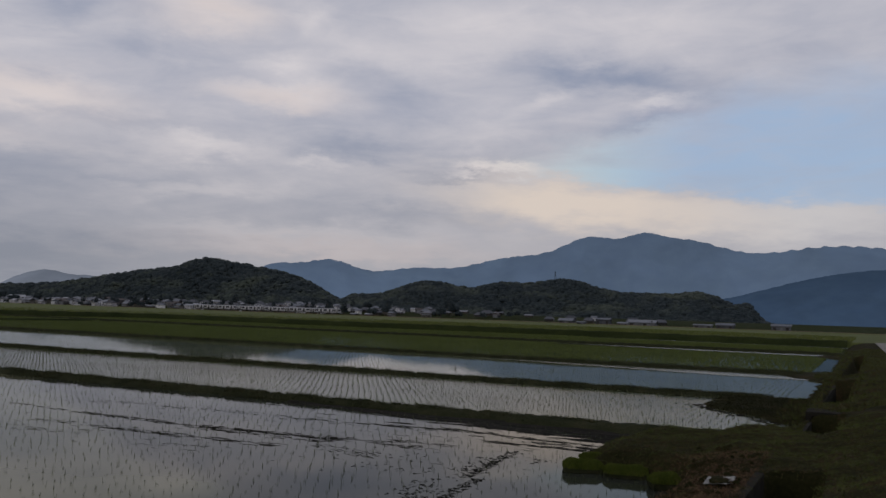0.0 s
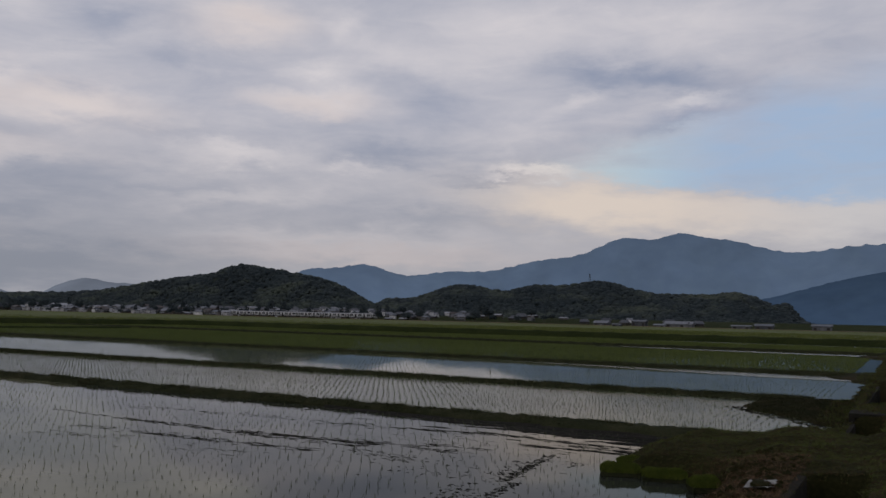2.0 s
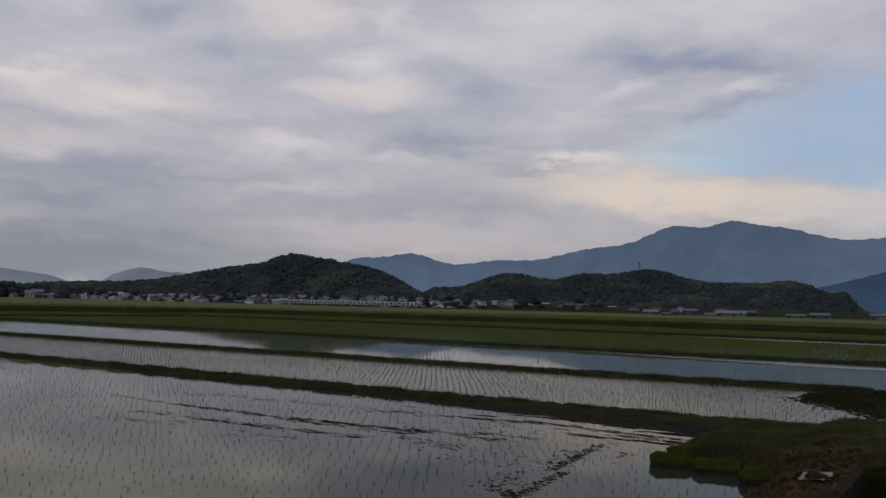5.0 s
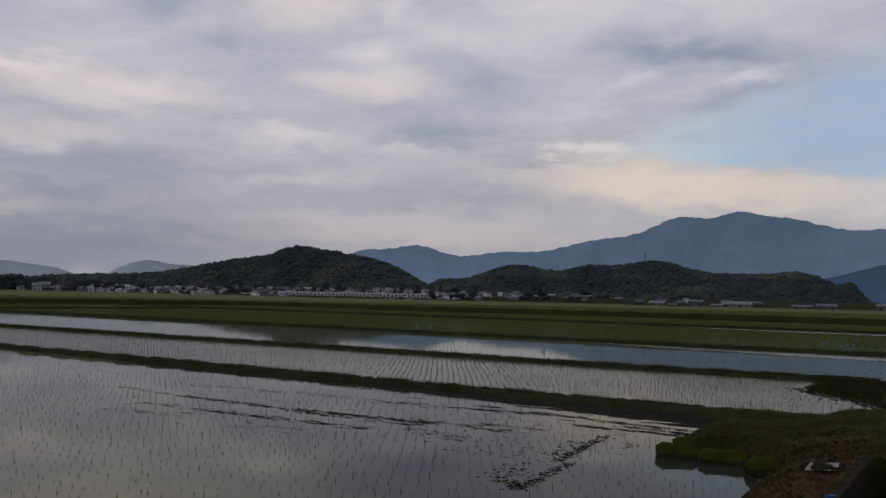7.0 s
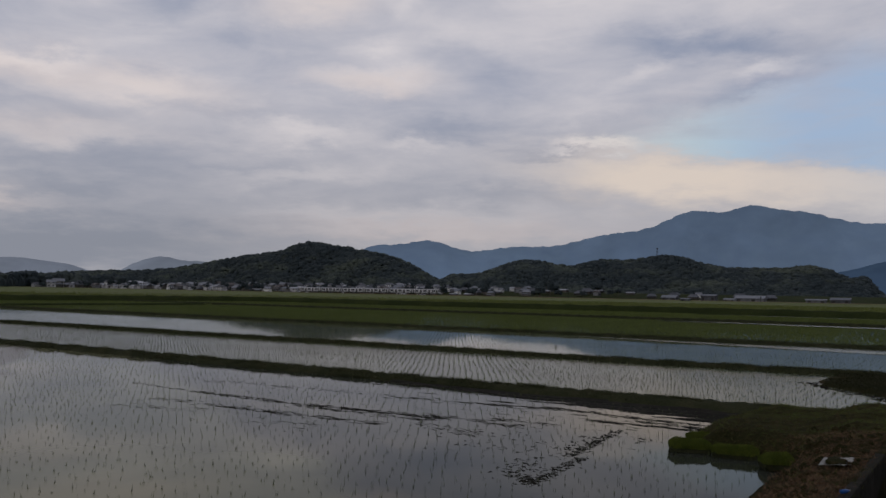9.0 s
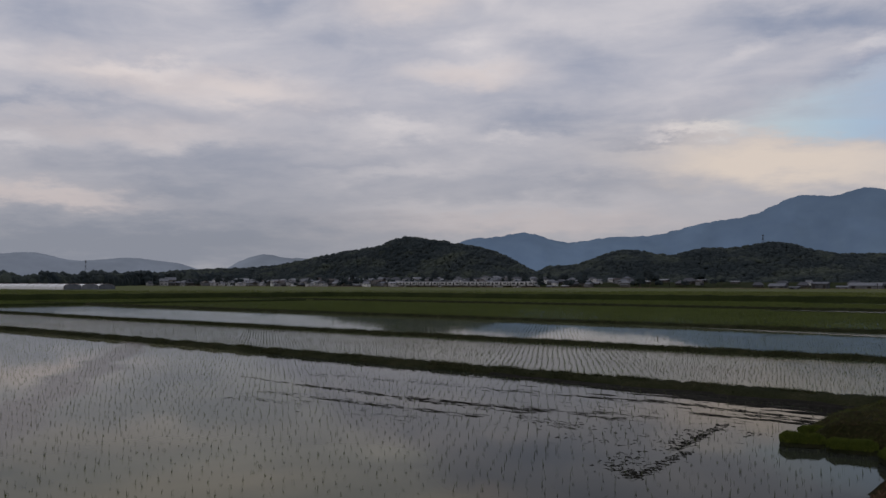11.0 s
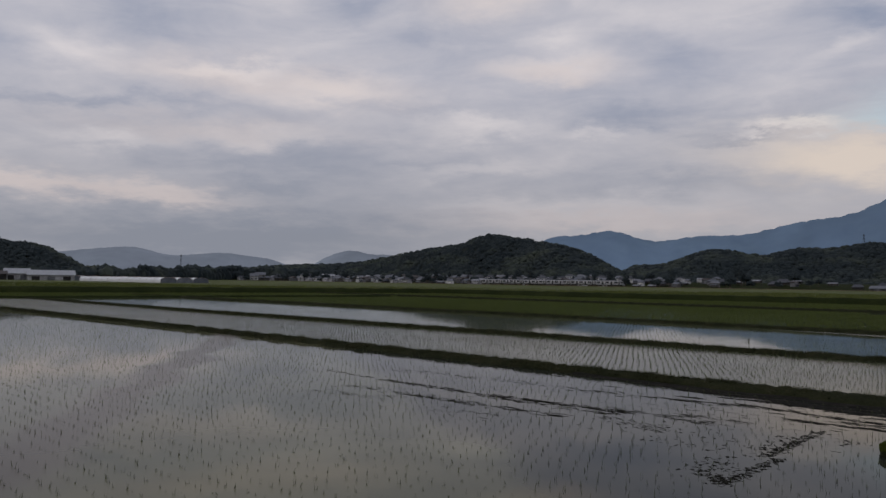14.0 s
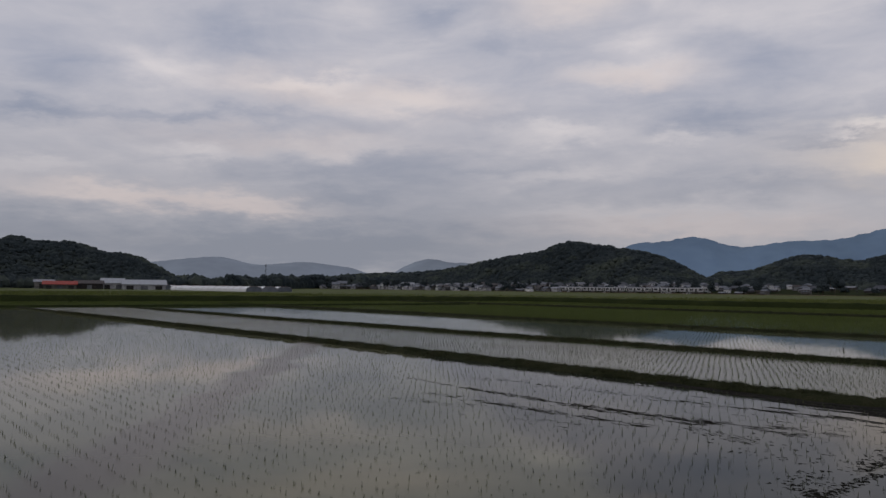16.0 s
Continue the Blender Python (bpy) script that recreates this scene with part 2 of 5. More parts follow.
def water_mat(name, mud, ripple, calm, gusty, tint=(0.80, 0.86, 0.64), clear=None, ior=1.155):
    m = bpy.data.materials.new(name)
    m.use_nodes = True
    nt = m.node_tree
    bsdf = nt.nodes["Principled BSDF"]
    co = nt.nodes.new("ShaderNodeTexCoord")
    n1, n2, n3 = (nt.nodes.new("ShaderNodeTexNoise") for _ in range(3))
    for n, s, d in ((n1, 0.35, 5.0), (n2, 7.0, 4.0), (n3, 0.12, 3.0)):
        nt.links.new(co.outputs["Object"], n.inputs["Vector"])
        n.inputs["Scale"].default_value, n.inputs["Detail"].default_value = s, d
    ramp = nt.nodes.new("ShaderNodeValToRGB")
    ramp.color_ramp.elements[0].position, ramp.color_ramp.elements[1].position = 0.35, 0.65
    ramp.color_ramp.elements[0].color = (*mud, 1)
    ramp.color_ramp.elements[1].color = (*(1.5 * c for c in mud), 1)
    nt.links.new(n1.outputs["Fac"], ramp.inputs[0])
    colour = ramp.outputs[0]
    if clear:
        # stirred-up silt hangs in the water away from the bank, with a wandering edge
        along = nt.nodes.new("ShaderNodeVectorMath")
        along.operation = "DOT_PRODUCT"
        nt.links.new(co.outputs["Object"], along.inputs[0])
        along.inputs[1].default_value = (U * 0.55 + N) / 1.141
        n4 = nt.nodes.new("ShaderNodeTexNoise")
        nt.links.new(co.outputs["Object"], n4.inputs["Vector"])
        n4.inputs["Scale"].default_value, n4.inputs["Detail"].default_value, n4.inputs["Distortion"].default_value = 0.22, 3.0, 0.6
        sway = nt.nodes.new("ShaderNodeMath")
        sway.operation = "MULTIPLY_ADD"
        nt.links.new(n4.outputs["Fac"], sway.inputs[0])
        sway.inputs[1].default_value = 2.4
        nt.links.new(along.outputs["Value"], sway.inputs[2])
        edge = nt.nodes.new("ShaderNodeMapRange")
        edge.interpolation_type = "SMOOTHSTEP"
        nt.links.new(sway.outputs[0], edge.inputs[0])
        edge.inputs[1].default_value, edge.inputs[2].default_value = 4.3, 5.2
        mix = nt.nodes.new("ShaderNodeMix")
        mix.data_type = "RGBA"
        nt.links.new(edge.outputs[0], mix.inputs[0])
        nt.links.new(colour, mix.inputs[6])
        mix.inputs[7].default_value = (*clear, 1)
        colour = mix.outputs[2]
    # gusts roughen some of the surface
    gust = nt.nodes.new("ShaderNodeMapRange")
    nt.links.new(n3.outputs["Fac"], gust.inputs[0])
    gust.inputs[1].default_value, gust.inputs[2].default_value = 0.4, 0.7
    gust.inputs[3].default_value, gust.inputs[4].default_value = calm, gusty
    rough = gust.outputs[0]
    if clear:
        # a band of stirred, ruffled water that runs off aslant from the first dike
        way_across = (U * 0.72 + N) / 1.232
        over = nt.nodes.new("ShaderNodeVectorMath")
        over.operation = "DOT_PRODUCT"
        nt.links.new(co.outputs["Object"], over.inputs[0])
        over.inputs[1].default_value = way_across
        off = nt.nodes.new("ShaderNodeMath")
        off.operation = "MULTIPLY_ADD"
        nt.links.new(n1.outputs["Fac"], off.inputs[0])
        off.inputs[1].default_value = 1.8
        nt.links.new(over.outputs["Value"], off.inputs[2])
        band = nt.nodes.new("ShaderNodeMapRange")
        band.interpolation_type = "SMOOTHSTEP"
        gone = nt.nodes.new("ShaderNodeMath")
        gone.operation = "ADD"
        nt.links.new(off.outputs[0], gone.inputs[0])
        gone.inputs[1].default_value = 3.06
        size = nt.nodes.new("ShaderNodeMath")
        size.operation = "ABSOLUTE"
        nt.links.new(gone.outputs[0], size.inputs[0])
        nt.links.new(size.outputs[0], band.inputs[0])
        band.inputs[1].default_value, band.inputs[2].default_value, band.inputs[3].default_value, band.inputs[4].default_value = 0.2, 1.1, 1.0, 0.0
        more = nt.nodes.new("ShaderNodeMath")
        more.operation = "MULTIPLY_ADD"
        nt.links.new(band.outputs[0], more.inputs[0])
        more.inputs[1].default_value = 0.15
        nt.links.new(rough, more.inputs[2])
        rough = more.outputs[0]
        stir = nt.nodes.new("ShaderNodeMix")
        stir.data_type = "RGBA"
        nt.links.new(band.outputs[0], stir.inputs[0])
        nt.links.new(colour, stir.inputs[6])
        stir.inputs[7].default_value = (0.088, 0.076, 0.060, 1)
        colour = stir.outputs[2]
    nt.links.new(colour, bsdf.inputs["Base Color"])
    nt.links.new(rough, bsdf.inputs["Roughness"])
    bsdf.inputs["IOR"].default_value = ior
    bsdf.inputs["Specular Tint"].default_value = (*tint, 1)
    b = nt.nodes.new("ShaderNodeBump")
    b.inputs["Strength"].default_value, b.inputs["Distance"].default_value = ripple, 0.004
    nt.links.new(n2.outputs["Fac"], b.inputs["Height"])
    nt.links.new(b.outputs[0], bsdf.inputs["Normal"])
    return m


M_WATER = water_mat("ruffled_paddy_water", (0.086, 0.085, 0.052), 0.10, 0.014, 0.042, (0.72, 0.78, 0.54), (0.022, 0.025, 0.020), 1.122)
M_RUFFLED = water_mat("wind_ruffled_water", (0.06, 0.064, 0.05), 0.6, 0.16, 0.24, (1.0, 1.0, 0.86), None, 1.2)
M_BREEZY = water_mat("breezy_paddy_water", (0.040, 0.044, 0.022), 0.3, 0.13, 0.20, (0.70, 0.77, 0.56), None, 1.106)
M_CALM = water_mat("calm_paddy_water", (0.068, 0.077, 0.045), 0.08, 0.026, 0.052, (0.68, 0.75, 0.52), None, 1.125)
M_DULL = water_mat("turbid_paddy_water", (0.050, 0.062, 0.032), 0.12, 0.03, 0.06, (0.62, 0.72, 0.46), None, 1.09)
M_MUD = mat("wet_mud", [(0.007, 0.007, 0.006), (0.014, 0.013, 0.011), (0.025, 0.023, 0.018)], 3.0, 0.9, 0.6, 30.0, spec=0.03)
M_DIKE = mat("dike_earth", [(0.010, 0.011, 0.006), (0.020, 0.023, 0.011), (0.038, 0.036, 0.020)], 1.6, 0.95, 0.8, 22.0, spec=0.03)
M_BANK = mat("bank_earth", [(0.008, 0.009, 0.003), (0.016, 0.016, 0.006), (0.044, 0.028, 0.015)], 0.9, 0.95, 0.8, 18.0, spec=0.03)
M_FIELD = mat("green_field", [(0.044, 0.055, 0.014), (0.066, 0.079, 0.020), (0.092, 0.105, 0.029)], 0.05, 0.9, 0.4, 1.3)
M_STEP = mat("terrace_grass", [(0.009, 0.013, 0.004), (0.017, 0.023, 0.007), (0.030, 0.036, 0.010)], 0.25, 0.95, 0.6, 3.0, spec=0.03)
M_VERGE = mat("dike_grass", [(0.018, 0.023, 0.009), (0.036, 0.044, 0.016), (0.072, 0.066, 0.034)], 0.8, 0.7, 0.0, 12.0, island=0.35)
M_SWARD = mat("bank_grass", [(0.058, 0.036, 0.018), (0.050, 0.048, 0.015), (0.042, 0.058, 0.012), (0.080, 0.092, 0.022)], 0.9, 0.75, 0.0, 9.0, island=0.16, span=0.3)
M_DRY = mat("dry_straw", [(0.040, 0.022, 0.013), (0.078, 0.045, 0.026), (0.14, 0.088, 0.052)], 3.0, 0.8, 0.0, 20.0, island=0.5)
M_RICE = mat("rice_seedling", [(0.035, 0.045, 0.018), (0.05, 0.065, 0.022), (0.07, 0.085, 0.03)], 2.0, 0.5, 0.0, 20.0, island=0.4)
M_RICE_FAR = mat("rice_grown", [(0.050, 0.068, 0.016), (0.072, 0.093, 0.021), (0.098, 0.12, 0.031)], 0.3, 0.6, 0.0, 8.0, island=0.4)
M_CROP = mat("field_crop", [(0.064, 0.080, 0.019), (0.090, 0.108, 0.026), (0.118, 0.136, 0.037)], 0.2, 0.6, 0.0, 8.0, island=0.3)
M_MAT = mat("seedling_mat", [(0.030, 0.044, 0.006), (0.060, 0.082, 0.011), (0.108, 0.128, 0.022)], 6.0, 0.7, 0.0, 40.0, island=0.5)
# nearly black: the shade inside the ditch is put into the concrete's colour
M_CONC = mat("old_shaded_concrete", [(0.009, 0.0085, 0.007), (0.018, 0.017, 0.014), (0.038, 0.036, 0.031)], 2.0, 0.95, 0.4, 30.0, spec=0.03)
M_ROAD = mat("gravel_road", [(0.12, 0.115, 0.105), (0.2, 0.19, 0.175), (0.28, 0.27, 0.25)], 3.0, 0.95, 0.8, 45.0)
# bluish, low-contrast stops: distance haze is mixed into the green of the woods
M_WOOD_FAR = mat("hazed_hill_forest", [(0.018, 0.026, 0.030), (0.028, 0.037, 0.039), (0.056, 0.067, 0.053)], 0.014, 0.9, 0.2, 0.045, island=0.07, span=0.26)
M_HILL = mat("hill_floor", [(0.010, 0.015, 0.013), (0.024, 0.031, 0.022)], 0.03, 0.95, 0.4, 0.5)
M_BARK = mat("bark", [(0.05, 0.04, 0.03), (0.1, 0.085, 0.07)], 3.0, 0.9, 0.6, 20.0)
M_TILE = [mat("roof_tile_" + n, c, 0.5, 0.55, 0.5, 6.0, stretch=(3, 1, 1), piece=0.25) for n, c in (
    ("dark", [(0.030, 0.034, 0.042), (0.055, 0.060, 0.072), (0.09, 0.096, 0.11)]), ("grey", [(0.075, 0.083, 0.10), (0.115, 0.125, 0.145), (0.18, 0.19, 0.215)]),
    ("brown", [(0.040, 0.035, 0.036), (0.062, 0.054, 0.053), (0.10, 0.088, 0.085)]), ("pale", [(0.14, 0.15, 0.17), (0.22, 0.23, 0.255), (0.34, 0.35, 0.38)]))]
M_WALL = [mat("house_wall_" + n, c, 0.4, 0.9, 0.2, 5.0, piece=0.3) for n, c in (
    ("white", [(0.22, 0.22, 0.23), (0.45, 0.45, 0.46), (0.74, 0.74, 0.74)]), ("cream", [(0.06, 0.056, 0.052), (0.11, 0.104, 0.096), (0.26, 0.25, 0.23)]),
    ("timber", [(0.022, 0.020, 0.019), (0.042, 0.038, 0.035), (0.085, 0.076, 0.068)]), ("grey", [(0.05, 0.053, 0.06), (0.09, 0.094, 0.102), (0.18, 0.184, 0.194)]))]
M_GLASS = mat("dark_window", [(0.015, 0.018, 0.022), (0.03, 0.034, 0.04)], 0.5, 0.08, 0.0, 3.0, spec=0.6)
M_STEEL = mat("train_steel", [(0.30, 0.30, 0.31), (0.40, 0.40, 0.41)], 0.6, 0.4, 0.05, 4.0, metal=0.15, stretch=(1, 1, 6))
M_BAND = mat("train_band", [(0.03, 0.034, 0.042), (0.06, 0.066, 0.076)], 0.5, 0.4, 0.0, 4.0)
M_UNDER = mat("underframe", [(0.02, 0.02, 0.021), (0.045, 0.043, 0.042)], 1.0, 0.8, 0.3, 6.0)
M_RAIL = mat("rail_steel", [(0.16, 0.11, 0.08), (0.25, 0.2, 0.17)], 1.0, 0.4, 0.1, 10.0, metal=0.8)
M_VINYL = mat("greenhouse_film", [(0.5, 0.51, 0.53), (0.62, 0.63, 0.65), (0.74, 0.75, 0.77)], 0.3, 0.35, 0.2, 3.0)
M_SHEET = mat("metal_roof", [(0.22, 0.235, 0.26), (0.30, 0.315, 0.34), (0.38, 0.395, 0.42)], 0.2, 0.4, 0.2, 3.0, metal=0.2, stretch=(6, 1, 1))
M_RED = mat("red_roof", [(0.20, 0.032, 0.024), (0.27, 0.045, 0.034), (0.33, 0.07, 0.055)], 0.3, 0.5, 0.2, 3.0)
M_PLASTIC = mat("white_plastic", [(0.10, 0.10, 0.095), (0.26, 0.26, 0.25)], 9.0, 0.5, 0.2, 40.0)
M_BLUE = mat("blue_plastic", [(0.008, 0.035, 0.13), (0.018, 0.07, 0.22)], 8.0, 0.3, 0.1, 60.0)


def haze_glow_mat(name, ground, haze, scale, top):
    """Woods seen through kilometres of evening air, whose blue haze is painted as emission, brighter towards the foot.
    """
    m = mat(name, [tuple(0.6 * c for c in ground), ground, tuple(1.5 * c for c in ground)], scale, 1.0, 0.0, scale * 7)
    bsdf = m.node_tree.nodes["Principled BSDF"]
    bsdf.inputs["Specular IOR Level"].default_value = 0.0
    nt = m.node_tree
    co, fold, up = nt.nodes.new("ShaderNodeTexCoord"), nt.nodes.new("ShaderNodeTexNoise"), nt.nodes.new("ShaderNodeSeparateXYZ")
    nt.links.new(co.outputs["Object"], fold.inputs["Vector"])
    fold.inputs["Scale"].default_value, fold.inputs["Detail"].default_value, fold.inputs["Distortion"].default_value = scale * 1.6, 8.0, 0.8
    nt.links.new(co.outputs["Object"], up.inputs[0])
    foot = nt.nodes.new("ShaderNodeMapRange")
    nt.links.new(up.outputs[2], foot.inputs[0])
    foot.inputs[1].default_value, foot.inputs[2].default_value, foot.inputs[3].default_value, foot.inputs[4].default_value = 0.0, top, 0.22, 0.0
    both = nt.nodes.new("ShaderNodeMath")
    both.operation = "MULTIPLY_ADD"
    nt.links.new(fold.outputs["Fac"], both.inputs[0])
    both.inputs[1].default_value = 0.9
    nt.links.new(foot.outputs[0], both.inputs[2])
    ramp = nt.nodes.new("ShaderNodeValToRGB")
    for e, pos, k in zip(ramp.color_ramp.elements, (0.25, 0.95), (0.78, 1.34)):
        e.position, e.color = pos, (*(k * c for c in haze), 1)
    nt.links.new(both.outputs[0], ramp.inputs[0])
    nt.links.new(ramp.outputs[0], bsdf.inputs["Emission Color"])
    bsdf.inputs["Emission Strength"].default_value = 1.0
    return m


# the blue of these mountains is haze given as a glow
M_FAR = haze_glow_mat("far_mountain", (0.03, 0.04, 0.035), (0.057, 0.083, 0.139), 0.002, 420.0)
M_FAR_LEFT = haze_glow_mat("far_ridge", (0.04, 0.05, 0.045), (0.105, 0.118, 0.158), 0.003, 130.0)
M_NEARER = haze_glow_mat("nearer_mountain", (0.012, 0.018, 0.016), (0.024, 0.041, 0.078), 0.004, 160.0)

# ---------------------------------------------------------------- helpers for meshes
GRID = Matrix(((U.x, N.x, 0, 0), (U.y, N.y, 0, 0), (0, 0, 1, 0), (0, 0, 0, 1)))


def ab(a, b, z=0.0):
    return U * a + N * b + Vector((0, 0, z))


def shape(name, verts, faces, material, smooth=False):
    me = bpy.data.meshes.new(name)
    me.from_pydata(verts if isinstance(verts, list) else verts.tolist(), [], faces if isinstance(faces, list) else faces.tolist())
    me.materials.append(material)
    if smooth:
        me.polygons.foreach_set("use_smooth", [True] * len(me.polygons))
    me.update()
    return me


def part(name, bm, material, parent, label="", smooth=False):
    """Links a bmesh, or ready mesh data, as ONE mesh object under a thing or a part."""
    if isinstance(bm, bpy.types.Mesh):
        me = bm
    else:
        me = bpy.data.meshes.new(name)
        bm.to_mesh(me)
        bm.free()
        me.materials.append(material)
        if smooth:
            me.polygons.foreach_set("use_smooth", [True] * len(me.polygons))
    ob = new(name, me)
    ob.parent = parent
    return tagged(ob, label)


def box(sx, sy, sz, x=0.0, y=0.0, z=0.0, bevel=0.0):
    """A box whose foot stands at z."""
    bm = bmesh.new()
    bmesh.ops.create_cube(bm, size=1.0, matrix=Matrix.Translation((x, y, z + sz / 2)) @ Matrix.Diagonal((sx, sy, sz, 1)))
    if bevel:
        bmesh.ops.bevel(bm, geom=bm.edges[:], offset=bevel, segments=2, affect="EDGES", profile=0.5)
    return bm


def rod(r1, r2, p, q, seg=8):
    bm = bmesh.new()
    p, q = Vector(p), Vector(q)
    m = Matrix.Translation((p + q) / 2) @ (q - p).to_track_quat("Z", "Y").to_matrix().to_4x4()
    bmesh.ops.create_cone(bm, cap_ends=True, segments=seg, radius1=r1, radius2=r2, depth=(q - p).length, matrix=m)
    return bm


def join(*bms):
    out = bmesh.new()
    for bm in bms:
        me = bpy.data.meshes.new("tmp")
        bm.to_mesh(me)
        bm.free()
        out.from_mesh(me)
        bpy.data.meshes.remove(me)
    return out


def thing(name, label, category, group="", m=None, kind=""):
    ob = tagged(new(name), label, category, group, kind)
    if m is not None:
        ob.matrix_basis = m
    return ob


def heights(seed, x, y, scale):
    """Smooth noise of numpy arrays, about -1 to 1."""
    rng = np.random.RandomState(seed)
    out = np.zeros_like(x, dtype=float)
    for octave, weight in ((1.0, 1.0), (2.1, 0.5), (4.3, 0.27)):
        for _ in range(4):
            t, p = rng.uniform(0, 2 * math.pi, 2)
            out += weight * 0.5 * np.sin((x * math.cos(t) + y * math.sin(t)) * octave * 2 * math.pi / scale + p)
    return out / 2.2


def grid_faces(rows, cols):
    i = np.arange(rows - 1)[:, None] * cols + np.arange(cols - 1)[None, :]
    return np.stack([i, i + 1, i + cols + 1, i + cols], -1).reshape(-1, 4)


# ---------------------------------------------------------------- ground
WEST, EAST = -175.0, -1.6
CORNER_A, CORNER_R = -104.0, 10.0


def terrace_b(a):
    """How far off, across the dikes, the bank up to the higher fields stands."""
    return 107.0 + 7.0 * np.clip((a + 80) / 50, 0, 1) + 0.5 * np.sin(a * 0.11)


def past_terrace(a, b):
    """Metres beyond the foot of that bank, which turns a rounded corner at the far end of the paddies."""
    pa, pb = CORNER_A - a, b - terrace_b(a) + CORNER_R
    return np.hypot(np.maximum(pa, 0), np.maximum(pb, 0)) + np.minimum(np.maximum(pa, pb), 0) - CORNER_R


def upper_level(f):
    """Height of the upper fields f metres behind the foot of the bank."""
    return 0.74 - 0.38 * np.clip((f - 20) / 150, 0, 1)


as_ = np.concatenate([[-4900, -2500, -1200, -700], np.arange(-480, -124, 12.0), np.arange(-120, -100, 0.8), np.arange(-98, 121, 2.0), np.arange(132, 481, 12.0), [700, 1200, 2500, 4900]])
bs = np.concatenate([[-4900, -1500, -400, -200], np.arange(-120, 91, 6.0), np.arange(92, 122, 0.8), np.arange(126, 500, 12.0), [560, 700, 1200, 2500, 4950]])
ga, gb = np.meshgrid(as_, bs)
beyond = past_terrace(ga, gb)
edge = np.clip((beyond - 0.3) / 1.6, 0, 1)
deep = np.where(ga > 5.0, -0.14, -1.0)
p = ga[..., None] * np.array(U) + gb[..., None] * np.array(N)
p[..., 2] = deep + edge * (upper_level(beyond) - deep + 0.05 * heights(5, ga, gb, 40.0))
ground = new("ground", shape("ground", p.reshape(-1, 3), grid_faces(len(bs), len(as_)), M_FIELD, True))
tagged(ground, "flat green farm plain of young crops and mud", "ground", kind="structure")

# the line of the bank: places on the grid, and the way that points up the bank
turn_k = np.linspace(0, math.pi / 2, 22)
line_a = np.concatenate([np.full(270, CORNER_A - CORNER_R), CORNER_A - CORNER_R * np.cos(turn_k), np.arange(CORNER_A + 0.8, -1.0, 0.8)])
line_b = np.concatenate([np.linspace(-120, terrace_b(CORNER_A) - CORNER_R - 0.8, 270), terrace_b(CORNER_A) - CORNER_R + CORNER_R * np.sin(turn_k), terrace_b(np.arange(CORNER_A + 0.8, -1.0, 0.8))])
up_a = np.concatenate([np.full(270, -1.0), -np.cos(turn_k), np.zeros(len(line_a) - 292)])
up_b = np.concatenate([np.zeros(270), np.sin(turn_k), np.ones(len(line_a) - 292)])
prof = [(-0.7, -0.12), (-0.3, 0.14), (0.1, 0.42), (0.6, 0.72), (1.2, 0.90), (1.9, 0.88), (3.0, 0.74)]
si, sp = np.meshgrid(np.arange(len(line_a)), np.arange(len(prof)))
off, hz = np.array([q[0] for q in prof])[sp] + 0.25 * heights(8, si * 0.8, sp * 2.0, 3.0), np.array([q[1] for q in prof])[sp]
p = (line_a[si] + up_a[si] * off)[..., None] * np.array(U) + (line_b[si] + up_b[si] * off)[..., None] * np.array(N)
p[..., 2] = hz + 0.08 * heights(9, si * 0.8, sp * 1.0, 5.0) * (hz > 0)
terrace = new("terrace_bank", shape("terrace_bank", p.reshape(-1, 3), grid_faces(len(prof), len(line_a))[:, ::-1], M_STEP, True))
tagged(terrace, "dark grassy bank stepping up to the upper fields", "bank", kind="structure")

# ---------------------------------------------------------------- dikes, water, bank
DIKES = [("a", lambda a: 17.4 + 0.016 * np.clip(a + 20, -45, 0), 0.24, 0.130), ("b", lambda a: 27.5 + 0.025 * np.clip(a + 10, -45, 8), 0.24, 0.130),
         ("c", lambda a: 43.2 + 0 * a, 0.32, 0.175), ("d", lambda a: 79.0 + 0 * a, 0.45, 0.27)]
for i, (_, line, half, high) in enumerate(DIKES):
    stepa = 0.05 if i < 2 else 0.3
    av = np.arange(-90.5 if i < 3 else -113.0, -1.0, stepa)
    across = np.array([-1.7, -1.25, -0.9, -0.5, 0.0, 0.5, 0.9, 1.25, 1.7]) * half
    rise = np.array([-0.12, 0.02, 0.55, 0.92, 1.0, 0.93, 0.6, 0.02, -0.12])
    ga, gi = np.meshgrid(av, np.arange(9))
    near = 1 + (0.75 * np.clip((ga + 10.5) / 6, 0, 1) if i == 0 else 0.0)
    gb = line(ga) + near * across[gi] * (1 + 0.18 * heights(20 + i, ga, gi * 0.0, 2.5)) + 0.07 * heights(30 + i, ga, gi * 0.0, 7.0)
    gzz = np.where(np.abs(across[gi]) > 1.4 * half, -0.12, high * (0.6 + 0.4 * near) * rise[gi] * (1 + 0.14 * heights(40 + i, ga, gi * 0.7, 1.6) + 0.26 * heights(60 + i, ga, gi * 0.31, 0.5 if i < 2 else 1.2)))
    p = ga[..., None] * np.array(U) + gb[..., None] * np.array(N)
    p[..., 2] = gzz
    d = new("dike", shape("dike", p.reshape(-1, 3), grid_faces(9, len(av))[:, ::-1], M_DIKE, True))
    tagged(d, "low earth dike with dark grass between flooded paddies", "dike", "paddy dikes", kind="structure")

